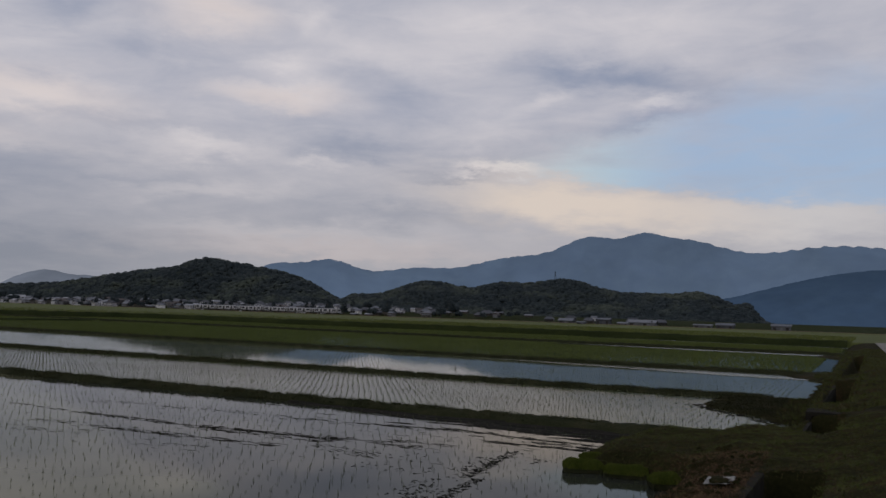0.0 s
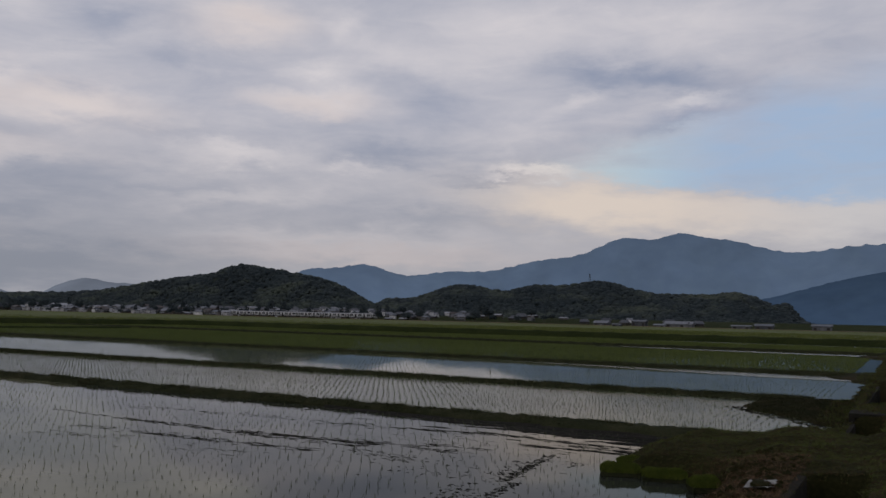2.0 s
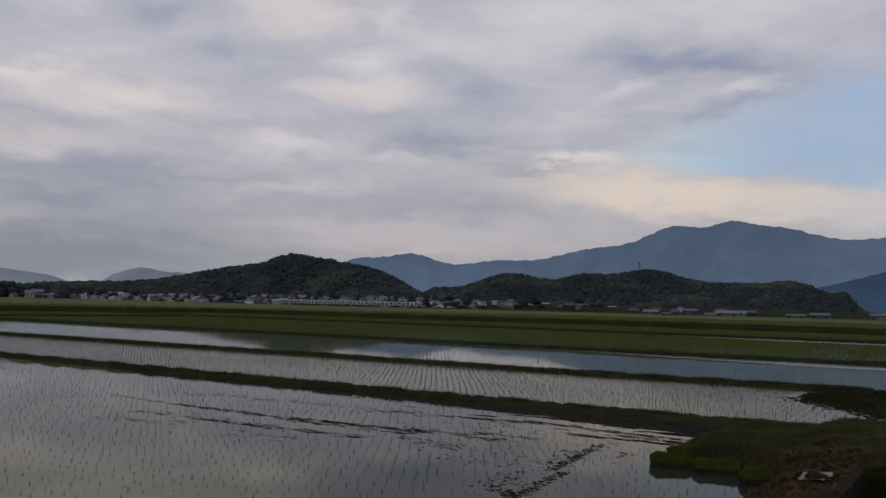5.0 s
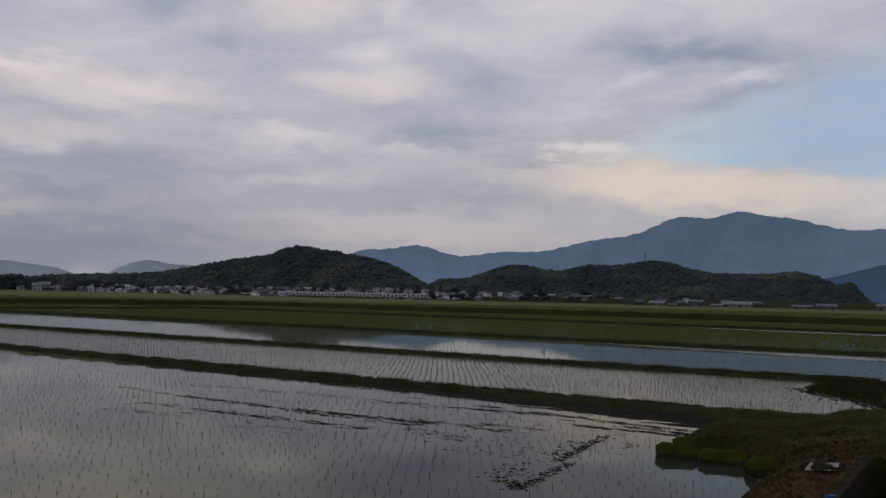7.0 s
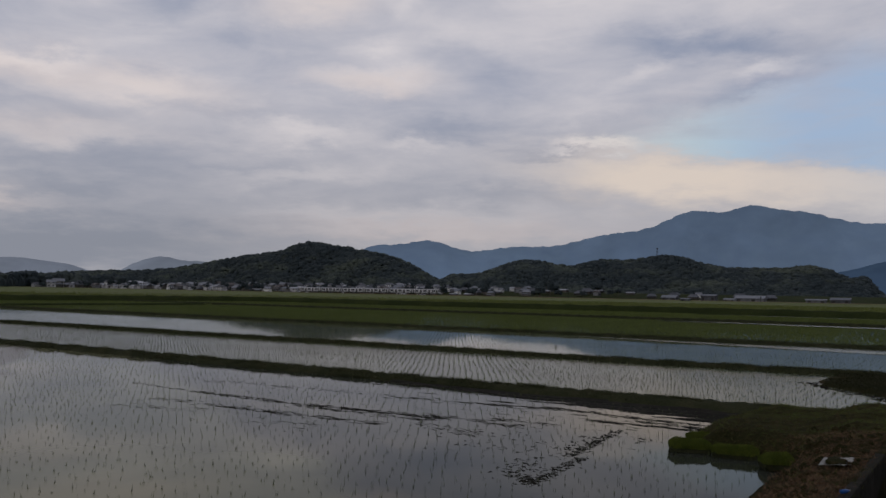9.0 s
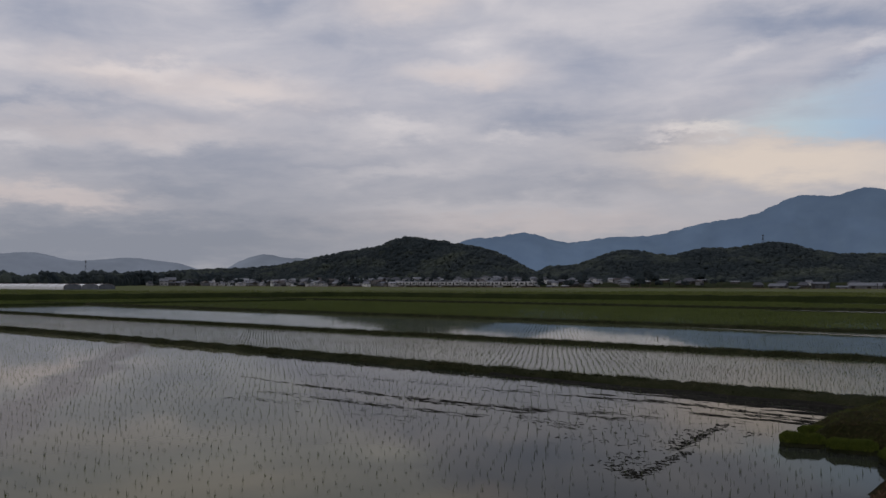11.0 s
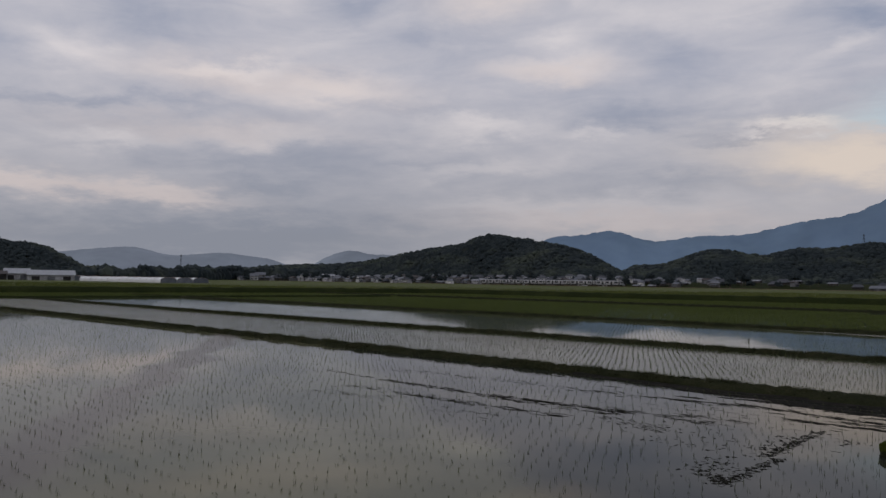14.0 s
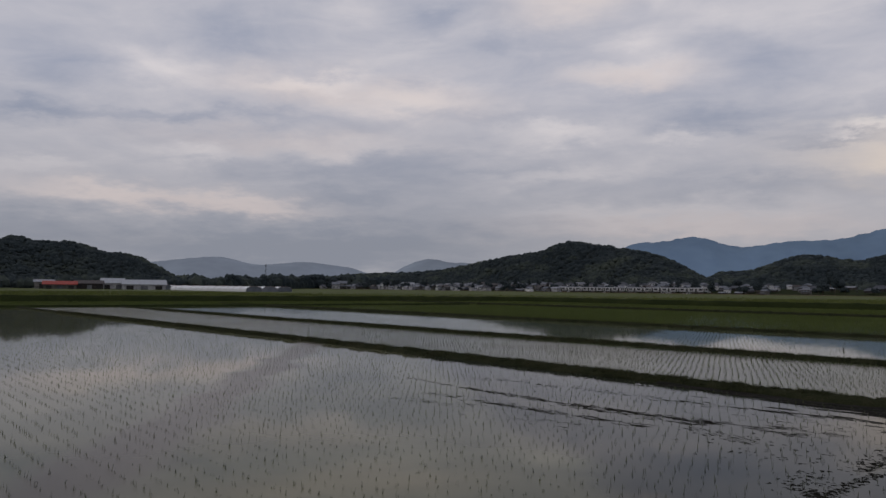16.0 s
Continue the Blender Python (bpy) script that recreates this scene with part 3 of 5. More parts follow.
# the cross dike at the far end of the paddies
bv = np.arange(-40.0, 76.0, 0.3)
gb, gi = np.meshgrid(bv, np.arange(9))
ga = -90.0 + 1.2 * np.sin(gb * 0.06) + 0.5 * np.array([-1.7, -1.25, -0.9, -0.5, 0.0, 0.5, 0.9, 1.25, 1.7])[gi] + 0.2 * heights(47, gb, gi * 0.0, 9.0)
p = ga[..., None] * np.array(U) + gb[..., None] * np.array(N)
p[..., 2] = 0.24 * np.array([-0.5, 0.02, 0.55, 0.92, 1.0, 0.93, 0.6, 0.02, -0.5])[gi] * (1 + 0.2 * heights(48, gb, gi * 0.7, 2.0))
tagged(new("dike", shape("dike", p.reshape(-1, 3), grid_faces(9, len(bv)), M_STEP, True)), "grassy cross dike closing off the flooded paddies", "dike", "paddy dikes", kind="structure")

LEVELS = [(-26.0, 16.9, 0.0), (17.1, 27.0, 0.015), (27.1, 43.2, 0.02), (43.2, 78.6, 0.03), (78.6, 116.0, 0.04)]
for b0, b1, z in LEVELS:
    still = M_WATER if b0 < 10 else M_BREEZY if b0 < 20 else M_CALM if b0 < 40 else M_DULL
    corners = [ab(WEST, b0, z), ab(EAST + 0.4, b0, z), ab(EAST + 0.4, b1, z), ab(WEST, b1, z)]
    w = new("water", shape("water", [tuple(c) for c in corners], [[0, 1, 2, 3]], still))
    tagged(w, "still shallow flood water over brown paddy mud", "water", kind="structure")

# strips of open water that the wind ruffles, along two far dikes
for a0, b0, b1, z in ((-20.0, 39.6, 42.75, 0.026), (-27.0, 74.2, 78.4, 0.045), (-36.0, 109.0, 113.2, 0.05)):
    corners = [ab(a0, b1 - 0.3, z), ab(a0 + 14, b0, z), ab(EAST + 0.3, b0, z), ab(EAST + 0.3, b1, z), ab(a0 + 14, b1, z)]
    w = new("water", shape("water", [tuple(c) for c in corners], [[0, 1, 2, 3, 4]], M_RUFFLED))
    tagged(w, "open strip of wind-ruffled water along a dike", "water", kind="structure")


def bank_edge(b):
    """How far the grassy bank reaches into the paddies at b: it widens before each dike."""
    e = np.where(b < 16.5, -2.3, -1.5)
    for start, end, reach in ((11.9, 13.6, 1.85), (20.6, 24.6, 2.5), (38.0, 42.6, 1.8), (68.0, 73.0, 1.8)):
        k = np.clip((b - start) / (end - start), 0, 1)
        e -= reach * k * k * (3 - 2 * k) * (b < end + 3.4) * np.clip((end + 3.4 - b) / 0.8, 0, 1)
    return e


def in_ditch(a, b):
    """1 in the open stretches of the ditch beside the road."""
    d0 = -0.92 + 0.013 * b
    across = np.clip((0.34 - np.abs(a - d0)) / 0.06, 0, 1)
    along = np.zeros_like(a)
    for b0, b1 in ((3.0, 11.6), (16.0, 19.6), (23.0, 33.0), (36.0, 60.0)):
        along = np.maximum(along, np.clip((b - b0) / 0.25, 0, 1) * np.clip((b1 - b) / 0.25, 0, 1))
    return across * along


def bank_height(a, b):
    e = bank_edge(b) + 0.22 * heights(51, a, b, 2.2) + 0.1 * heights(52, a, b, 0.7) + 0.3 * heights(57, a, b, 1.3) * (b > 19)
    up = np.clip((a - e) / 0.9, -0.3, 1)
    z = 0.46 * np.where(up < 0, up, up * (2 - up)) + 0.24 * np.clip((a + 0.6) / 0.9, 0, 1)
    z = z + 0.05 * heights(53, a, b, 1.3) * (up > 0.1) + 0.02 * heights(54, a, b, 0.35) * (up > 0.1)
    z = z * np.where(a < -1.2, np.where(b > 17, 0.3, 1 - 0.3 * np.clip((-1.8 - a) / 0.6, 0, 1)), 1.0)
    return z - 0.9 * in_ditch(a, b)


def bank_sheet(a0, a1, da, b0, b1, db):
    av, bv = np.arange(a0, a1 + da / 2, da), np.arange(b0, b1 + db / 2, db)
    ga, gb = np.meshgrid(av, bv)
    p = ga[..., None] * np.array(U) + gb[..., None] * np.array(N)
    p[..., 2] = bank_height(ga, gb)
    return p.reshape(-1, 3), grid_faces(len(bv), len(av))


va, fa = bank_sheet(-6.5, 7.0, 0.09, 2.0, 30.0, 0.11)
vb, fb = bank_sheet(-6.5, 7.0, 0.25, 30.0, 116.0, 0.5)
vc, fc = bank_sheet(-6.5, 7.0, 0.5, -20.0, 2.0, 0.5)
bank = new("bank", shape("bank", np.concatenate([va, vb, vc]), np.concatenate([fa, fb + len(va), fc + len(va) + len(vb)]), M_BANK, True))
tagged(bank, "rough grassy bank along the farm road", "bank", kind="structure")
rv, rf = bank_sheet(1.5, 3.8, 0.25, -20.0, 116.0, 0.5)
rv[:, 2] += 0.07
road = tagged(new("road", shape("road", rv, rf, M_ROAD, True)), "narrow grey gravel farm road", "road", kind="structure")

# ---------------------------------------------------------------- hills and mountains
ICO = bmesh.new()
bmesh.ops.create_icosphere(ICO, subdivisions=1, radius=1.0)
ICO_V = np.array([v.co[:] for v in ICO.verts])
ICO_F = np.array([[v.index for v in f.verts] for f in ICO.faces])
ICO.free()
ICO_F = ICO_F[ICO_V[ICO_F][:, :, 2].mean(1) > -0.45]


def crowns(places, radii, seed, squash=0.85):
    """Lumpy tree crowns, uneven in outline, as one mesh's vertices and faces."""
    rng = np.random.RandomState(seed)
    kinds = []
    for k in range(10):
        v = ICO_V.copy()
        lump = 0.24 * heights(seed + k, v[:, 0] * 1.3 + v[:, 2] * 0.6 + k, v[:, 1] * 1.3 - v[:, 2] * 0.5, 1.1) + rng.uniform(-0.13, 0.13, len(v))
        kinds.append(v * (1 + lump)[:, None])
    vs, fs = [], []
    for i, (p, r) in enumerate(zip(places, radii)):
        t = rng.uniform(0, 2 * math.pi)
        c, s = math.cos(t), math.sin(t)
        v = kinds[i % 10] * np.array([r * rng.uniform(0.8, 1.25), r * rng.uniform(0.8, 1.25), r * squash * rng.uniform(0.8, 1.3)])
        vs.append(np.stack([v[:, 0] * c - v[:, 1] * s, v[:, 0] * s + v[:, 1] * c, v[:, 2]], -1) + p)
        fs.append(ICO_F + i * len(ICO_V))
    return np.concatenate(vs), np.concatenate(fs)


def ridge_of(bumps, az):
    return sum(h * np.exp(-((az - c) / w) ** 2) for h, c, w in bumps)


def polar(az, r):
    return -r * np.sin(np.radians(az)), r * np.cos(np.radians(az))


def ridge_far(az, dist):
    """The hills keep behind the village, which runs off along the railway."""
    if dist > 900:
        return dist + 0 * az
    return np.maximum(dist, 510 / np.cos(np.radians(np.minimum(az, 26.0) + 33.0)) + 150) if dist > 700 else dist + 0 * az


def ridge_height(bumps, az, r, dist, half):
    far = ridge_far(az, dist)
    k = np.clip(1 - np.abs(r - far) / half, 0, 1)
    return ridge_of(bumps, az) * (far / dist) * k * k * (3 - 2 * k)


def ridge(name, label, bumps, az0, az1, dist, half, rough, material, step=0.25, seed=1, base=0.4, kind="structure"):
    azs = np.arange(az0, az1 + step, step)
    ga, gr = np.meshgrid(azs, np.linspace(-half, half, 29))
    gr = gr + ridge_far(ga, dist)
    x, y = polar(ga, gr)
    h = ridge_height(bumps, ga, gr, dist, half)
    z = base + h * (1 + rough * heights(seed, x, y, half * 0.6)) + 0.012 * h.max() * heights(seed + 1, x, y, half * 0.12)
    z = np.where(h < 0.02 * h.max(), base - 0.5, z)
    ob = new(name, shape(name, np.stack([x, y, z], -1).reshape(-1, 3), grid_faces(29, len(azs)), material, True))
    return tagged(ob, label, name.replace("_", " "), kind=kind)


HIGH = [(72, -19.6, 1.6), (187, -16.26, 2.72), (307, -11.18, 6.32), (377, -31.42, 9.3), (263, -21.62, 4.2), (224, 2.11, 2.9), (166, -3.03, 3.71), (194, 6.19, 2.54), (150, -42.0, 6.0)]
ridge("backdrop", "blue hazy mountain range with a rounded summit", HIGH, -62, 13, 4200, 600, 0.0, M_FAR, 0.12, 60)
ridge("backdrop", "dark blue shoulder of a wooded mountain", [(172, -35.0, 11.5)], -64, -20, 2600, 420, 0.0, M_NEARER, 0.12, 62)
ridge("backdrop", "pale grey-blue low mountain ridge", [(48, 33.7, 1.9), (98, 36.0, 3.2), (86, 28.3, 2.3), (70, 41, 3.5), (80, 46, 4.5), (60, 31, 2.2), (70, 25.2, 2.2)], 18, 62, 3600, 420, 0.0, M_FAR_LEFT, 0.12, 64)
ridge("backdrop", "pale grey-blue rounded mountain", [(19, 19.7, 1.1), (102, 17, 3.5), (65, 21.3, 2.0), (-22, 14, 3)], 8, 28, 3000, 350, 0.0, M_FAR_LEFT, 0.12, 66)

HILLS = [("middle", [(6.9, 10.32, 1.43), (24.9, 7.23, 3.68), (31.3, 12.98, 6.16), (12.0, 23.86, 5.66), (16.4, 3.41, 2.75)], -0.5, 33, 800, 150),
         ("right", [(31.5, -5.07, 4.04), (12.6, -9.91, 1.95), (36.1, -14.17, 4.05), (21.8, -20.64, 3.46), (18.1, -24.15, 2.24), (10.6, -26.39, 0.68), (10.4, 0.23, 1.7)], -28.6, 3.5, 780, 150),
         ("left", [(11.0, 46.81, 1.48), (24.9, 43.67, 3.04), (14.3, 39.39, 2.35), (28.2, 51.62, 4.49)], 35.5, 60, 560, 110)]
for k, (where, bumps, az0, az1, dist, half) in enumerate(HILLS):
    ridge("hill", "low rounded hill wholly covered in dark green woods", bumps, az0, az1, dist, half, 0.04, M_HILL, 0.3, 70 + 3 * k, 0.9)
    rng = np.random.RandomState(90 + k)
    n = int((az1 - az0) * 640 * (dist / 800))
    caz = rng.uniform(az0, az1, n)
    cr = ridge_far(caz, dist) - half + rng.uniform(0.06, 1.12, n) * half
    ch = ridge_height(bumps, caz, cr, dist, half)
    keep = ch > 0.8
    caz, cr, ch = caz[keep], cr[keep], ch[keep]
    cx, cy = polar(caz, cr)
    grove = heights(95 + k, cx, cy, 60.0)
    rad = (1.2 + 0.6 * np.clip(grove, -1, 1) + rng.exponential(0.5, len(cx))).clip(0.8, 3.1) * dist / 800
    v, f = crowns(np.stack([cx, cy, 0.8 + ch + 0.62 * rad], -1), rad, 100 + 20 * k, 0.58)
    woods = new("woods", shape("woods", v, f, M_WOOD_FAR, True))
    tagged(woods, "dense mixed woodland crowns over the hillside, dark green", "woods", kind="stuff")

# the belt of trees at the foot of the hills, behind the houses
rng = np.random.RandomState(7)
n = 620
baz = rng.uniform(21, 41, n)
br = rng.uniform(940, 1010, n) - 370 * np.clip((baz - 28) / 6, 0, 1)
bx, by = polar(baz, br)
tall = (13.5 + 2.4 * heights(11, baz, baz * 0, 2.6) + rng.uniform(-2.0, 1.5, n) - 4.0 * (rng.rand(n) < 0.3)) * br / 950
v, f = crowns(np.stack([bx, by, tall - 2.4], -1), rng.uniform(2.6, 4.6, n) * br / 800, 201, 1.0)
v2, f2 = crowns(np.stack([bx, by - 3, tall * 0.35], -1), rng.uniform(3.0, 4.6, n) * br / 700, 205, 1.2)
n = 260
faz, fr = rng.uniform(35.5, 52, n), rng.uniform(415, 450, n)
fx, fy = polar(faz, fr)
ftall = 4.6 + 2.2 * heights(13, faz, faz * 0, 3.0) + rng.uniform(-1.5, 1.5, n) + 2.0 * (np.abs(faz - 42.5) < 1.3)
v3, f3 = crowns(np.stack([fx, fy, ftall * 0.62], -1), rng.uniform(1.6, 2.8, n), 209, 1.1)
v, f = np.concatenate([v, v3]), np.concatenate([f, f3 + len(v)])
belt = new("woods", shape("woods", np.concatenate([v, v2]), np.concatenate([f, f2 + len(v)]), M_WOOD_FAR))
tagged(belt, "dark belt of trees standing behind the village", "woods", kind="stuff")

# ---------------------------------------------------------------- rice in the paddies


def tufts(a, b, z, blades, tall, wide, spread, seed, droop=0.35):
    """Plants as thin tapered blades: vertices and triangles. a, b: places on the grid; tall: (least, most)."""
    rng = np.random.RandomState(seed)
    n = len(a)
    k = n * blades
    pa, pb, pz = (np.repeat(v, blades) for v in (a, b, np.broadcast_to(z, a.shape)))
    t = rng.uniform(0, 2 * math.pi, k)
    h = rng.uniform(tall[0], tall[1], k) * np.repeat(rng.uniform(0.75, 1.2, n), blades)
    lean = rng.uniform(0.05, droop, k) * h
    oa, ob = rng.normal(0, spread, k), rng.normal(0, spread, k)
    w = wide * rng.uniform(0.7, 1.3, k) / 2
    f = rng.uniform(0, 2 * math.pi, k)
    foot = np.stack([pa + oa, pb + ob, pz - 0.01], -1)
    side = np.stack([np.cos(f) * w, np.sin(f) * w, 0 * w], -1)
    tip = foot + np.stack([np.cos(t) * lean, np.sin(t) * lean, h], -1)
    v = np.stack([foot - side, foot + side, tip], 1).reshape(-1, 3)
    m = np.array([U, N, (0, 0, 1)])
    return v @ m, np.arange(3 * k).reshape(-1, 3)


def lattice(a0, a1, b0, b1, hill, row, seed, gaps=0.1, jitter=0.016):
    rng = np.random.RandomState(seed)
    ga, gb = np.meshgrid(np.arange(a0, a1, hill), np.arange(b0, b1, row))
    ga = ga + (np.arange(len(gb)) // 6 % 5 * 0.006)[:, None] + 0.03 * np.sin(gb * 0.7)
    ga, gb = ga.ravel(), gb.ravel() + 0.04 * np.sin(ga.ravel() * 0.21)
    bare = heights(seed, ga, gb, 9.0) > 0.95
    keep = (rng.rand(len(ga)) > gaps) & ~bare & (ga < bank_edge(gb) - 0.35)
    ga, gb = ga[keep], gb[keep]
    return ga + rng.normal(0, jitter, len(ga)), gb + rng.normal(0, jitter, len(gb))


def rice(label, pieces, material):
    vs, fs, n = [], [], 0
    for v, f in pieces:
        vs.append(v)
        fs.append(f + n)
        n += len(v)
    ob = new("rice_seedlings", shape("rice_seedlings", np.concatenate(vs), np.concatenate(fs), material))
    return tagged(ob, label, "rice", kind="stuff")


HILL, ROW = 0.198, 0.305
a1, b1 = lattice(-36, -2.6, -4.5, 16.7, HILL, ROW, 301)
a2, b2 = lattice(-88, -36, -14.0, 16.6, HILL, ROW, 302)
rice("thin rows of newly planted rice standing in the nearest water",
     [tufts(a1, b1, np.zeros(len(a1)), 3, (0.042, 0.100), 0.0072, 0.010, 303, 0.3), tufts(a2, b2, np.zeros(len(a2)), 3, (0.04, 0.08), 0.010, 0.014, 304, 0.3)], M_RICE)
a1, b1 = lattice(-88, -2.2, 18.1, 26.8, HILL, ROW, 311, 0.05, 0.012)
rice("thin rows of newly planted rice in the second paddy", [tufts(a1, b1, np.full(len(a1), 0.015), 4, (0.045, 0.10), 0.010, 0.013, 312, 0.3)], M_RICE)
a1, b1 = lattice(-88, -2.2, 28.2, 42.6, HILL, ROW, 321, 0.05, 0.012)
rice("rows of young rice in the third paddy", [tufts(a1, b1, np.full(len(a1), 0.02), 3, (0.035, 0.075), 0.010, 0.013, 322, 0.3)], M_RICE)
a1, b1 = lattice(-88, -2.2, 44.0, 78.0, 0.30, 0.305, 331, 0.1, 0.05)
keep = ~((a1 > -26.5) & (b1 > 73.6))
a1, b1 = a1[keep], b1[keep]
rice("greening rows of rice in the wide paddy", [tufts(a1, b1, np.full(len(a1), 0.03), 9, (0.055, 0.115), 0.028, 0.07, 332)], M_RICE_FAR)
a1, b1 = lattice(-113, -2.0, 79.6, 114.5, 0.42, 0.40, 341, 0.1, 0.10)
keep = (past_terrace(a1, b1) < -0.3) & ~((a1 > -34) & (b1 > 108.5))
rice("green rice in the last paddy below the terrace bank", [tufts(a1[keep], b1[keep], np.full(keep.sum(), 0.04), 9, (0.09, 0.16), 0.042, 0.09, 342)], M_RICE_FAR)
a1, b1 = lattice(-114, -91.5, -60.0, 78.5, 0.42, 0.42, 351, 0.1, 0.12)
keep = past_terrace(a1, b1) < -0.3
rice("dense green rice in the paddies past the cross dike", [tufts(a1[keep], b1[keep], np.full(keep.sum(), 0.04), 9, (0.10, 0.18), 0.05, 0.11, 352)], M_RICE_FAR)

# crop on the upper fields: soft uneven rows
rng = np.random.RandomState(360)
pick = rng.randint(0, len(line_a), 34000)
back = 2.0 + 125 * rng.rand(34000) ** 1.6
ca, cb = line_a[pick] + up_a[pick] * back + rng.uniform(-0.5, 0.5, 34000), line_b[pick] + up_b[pick] * back + rng.uniform(-0.5, 0.5, 34000)
bend = (pick >= 270) & (pick < 292)
spread = rng.uniform(0, math.pi / 2, 34000)
ca = np.where(bend, CORNER_A - (CORNER_R + back) * np.cos(spread), ca)
cb = np.where(bend, terrace_b(CORNER_A) - CORNER_R + (CORNER_R + back) * np.sin(spread), cb)
v, f = tufts(ca, cb, upper_level(past_terrace(ca, cb)) - 0.02, 3, (0.10, 0.24), 0.30, 0.12, 361)
tagged(new("crop", shape("crop", v, f, M_CROP)), "thick low green crop on the upper fields", "crop", kind="stuff")

# ---------------------------------------------------------------- mud breaking the nearest water


def mound(a, b, length, wide, high, turn, seed):
    rng = np.random.RandomState(seed)
    n = max(5, int(length / 0.10))
    s = np.linspace(-0.5, 0.5, n)
    taper = np.sqrt(np.clip(1 - (2 * s) ** 2, 0, 1)) * rng.uniform(0.35, 1.2, n)
    wob = np.cumsum(rng.normal(0, 0.0018, n))
    rows = []
    for k, h in ((-1.0, -0.35), (-0.5, 0.6), (0.1, 1.0), (0.6, 0.5), (1.0, -0.35)):
        x, y = s * length, k * wide / 2 * taper + wob
        c, d = math.cos(turn), math.sin(turn)
        rows.append(np.stack([a + x * c - y * d, b + x * d + y * c, high * h * np.minimum(1, taper * 1.6) * rng.uniform(0.5, 1.3, n) - 0.006 * (h < 0)], -1))
    v = np.stack(rows).reshape(-1, 3) @ np.array([U, N, (0, 0, 1)])
    return v, grid_faces(5, n)


def mud(name, label, pieces):
    vs, fs, n = [], [], 0
    for v, f in pieces:
        vs.append(v)
        fs.append(f + n)
        n += len(v)
    tagged(new(name, shape(name, np.concatenate(vs), np.concatenate(fs), M_MUD, True)), label, "mud", kind="stuff")


rng = np.random.RandomState(401)
streaks = []
# where the wheels ran: ends, pieces, spread to the sides, height
TRACKS = [(-17.2, 12.36, -14.4, 12.26, 13, 0.03, 0.8), (-14.9, 12.24, -11.0, 12.28, 34, 0.05, 1.2), (-11.4, 12.30, -8.4, 12.62, 34, 0.06, 1.3), (-11.6, 12.05, -8.4, 12.30, 20, 0.05, 1.0), (-14.6, 10.95, -12.6, 11.07, 12, 0.06, 0.8),
          (-12.8, 11.0, -8.9, 11.42, 34, 0.06, 1.2), (-14.3, 9.95, -12.4, 10.5, 9, 0.10, 0.7), (-16.3, 14.0, -11.0, 14.6, 17, 0.09, 0.8), (-11.3, 14.55, -7.6, 14.75, 18, 0.10, 1.0)]
TRACKS += [(-9.0, 14.75, -7.3, 15.2, 14, 0.04, 1.0), (-7.6, 15.2, -4.4, 14.95, 30, 0.06, 1.3), (-6.3, 14.16, -4.2, 14.40, 22, 0.04, 1.3), (-5.7, 14.6, -4.1, 14.62, 14, 0.05, 1.2), (-9.1, 12.75, -6.8, 12.77, 18, 0.07, 1.0),
           (-8.5, 11.95, -7.0, 11.55, 10, 0.07, 1.0), (-7.8, 13.2, -6.4, 13.3, 10, 0.08, 0.8), (-11.0, 10.3, -9.6, 10.5, 6, 0.12, 0.7), (-9.5, 13.5, -5.0, 13.9, 14, 0.3, 0.6)]
for a0, b0, a1, b1, count, spread, rise in TRACKS:
    for _ in range(int(4.2 * count)):
        k = rng.rand()
        streaks.append(mound(a0 + (a1 - a0) * k, b0 + (b1 - b0) * k + rng.normal(0, spread * 1.7), rng.uniform(0.06, 0.42), rng.uniform(0.008, 0.026), rise * rng.uniform(0.0018, 0.0058),
                             math.atan2(b1 - b0, a1 - a0) + rng.normal(0, 0.02), 410 + len(streaks)))
for _ in range(110):
    streaks.append(mound(rng.uniform(-17, -4.2), rng.uniform(9.6, 15.2), rng.uniform(0.04, 0.2), rng.uniform(0.01, 0.025), rng.uniform(0.002, 0.005), rng.normal(0.05, 0.08), 410 + len(streaks)))
mud("mud_streaks", "long dark streaks of mud and straw breaking the water", streaks)
clods = []
for a0, b0, a1, b1, count, spread in ((-5.36, 13.5, -5.22, 12.0, 130, 0.06), (-5.22, 12.2, -5.10, 10.9, 150, 0.07), (-4.88, 10.9, -4.70, 8.95, 210, 0.06), (-5.0, 9.4, -4.72, 8.95, 60, 0.06), (-5.4, 10.2, -5.05, 9.2, 90, 0.13), (-5.5, 12.6, -5.35, 11.3, 50, 0.08), (-4.6, 13.0, -4.7, 12.6, 16, 0.08),
                                      (-6.8, 10.7, -5.2, 10.9, 40, 0.22), (-8.0, 11.6, -6.0, 11.9, 40, 0.22)):
    for _ in range(count):
        k = rng.rand()
        clods.append(mound(a0 + (a1 - a0) * k + rng.normal(0, spread), b0 + (b1 - b0) * k + rng.normal(0, spread), rng.uniform(0.02, 0.10), rng.uniform(0.012, 0.032), rng.uniform(0.002, 0.009),
                           rng.normal(0.3, 0.5), 900 + len(clods)))
for _ in range(170):
    cb = rng.uniform(19.6, 24.8)
    ca = float(bank_edge(np.array([cb]))[0]) - abs(rng.normal(0, 0.32))
    clods.append(mound(ca, cb, rng.uniform(0.05, 0.3), rng.uniform(0.03, 0.07), rng.uniform(0.022, 0.04), rng.normal(-0.1, 0.3), 900 + len(clods)))
mud("mud_clods", "churned dark clods of mud in a bent track", clods)

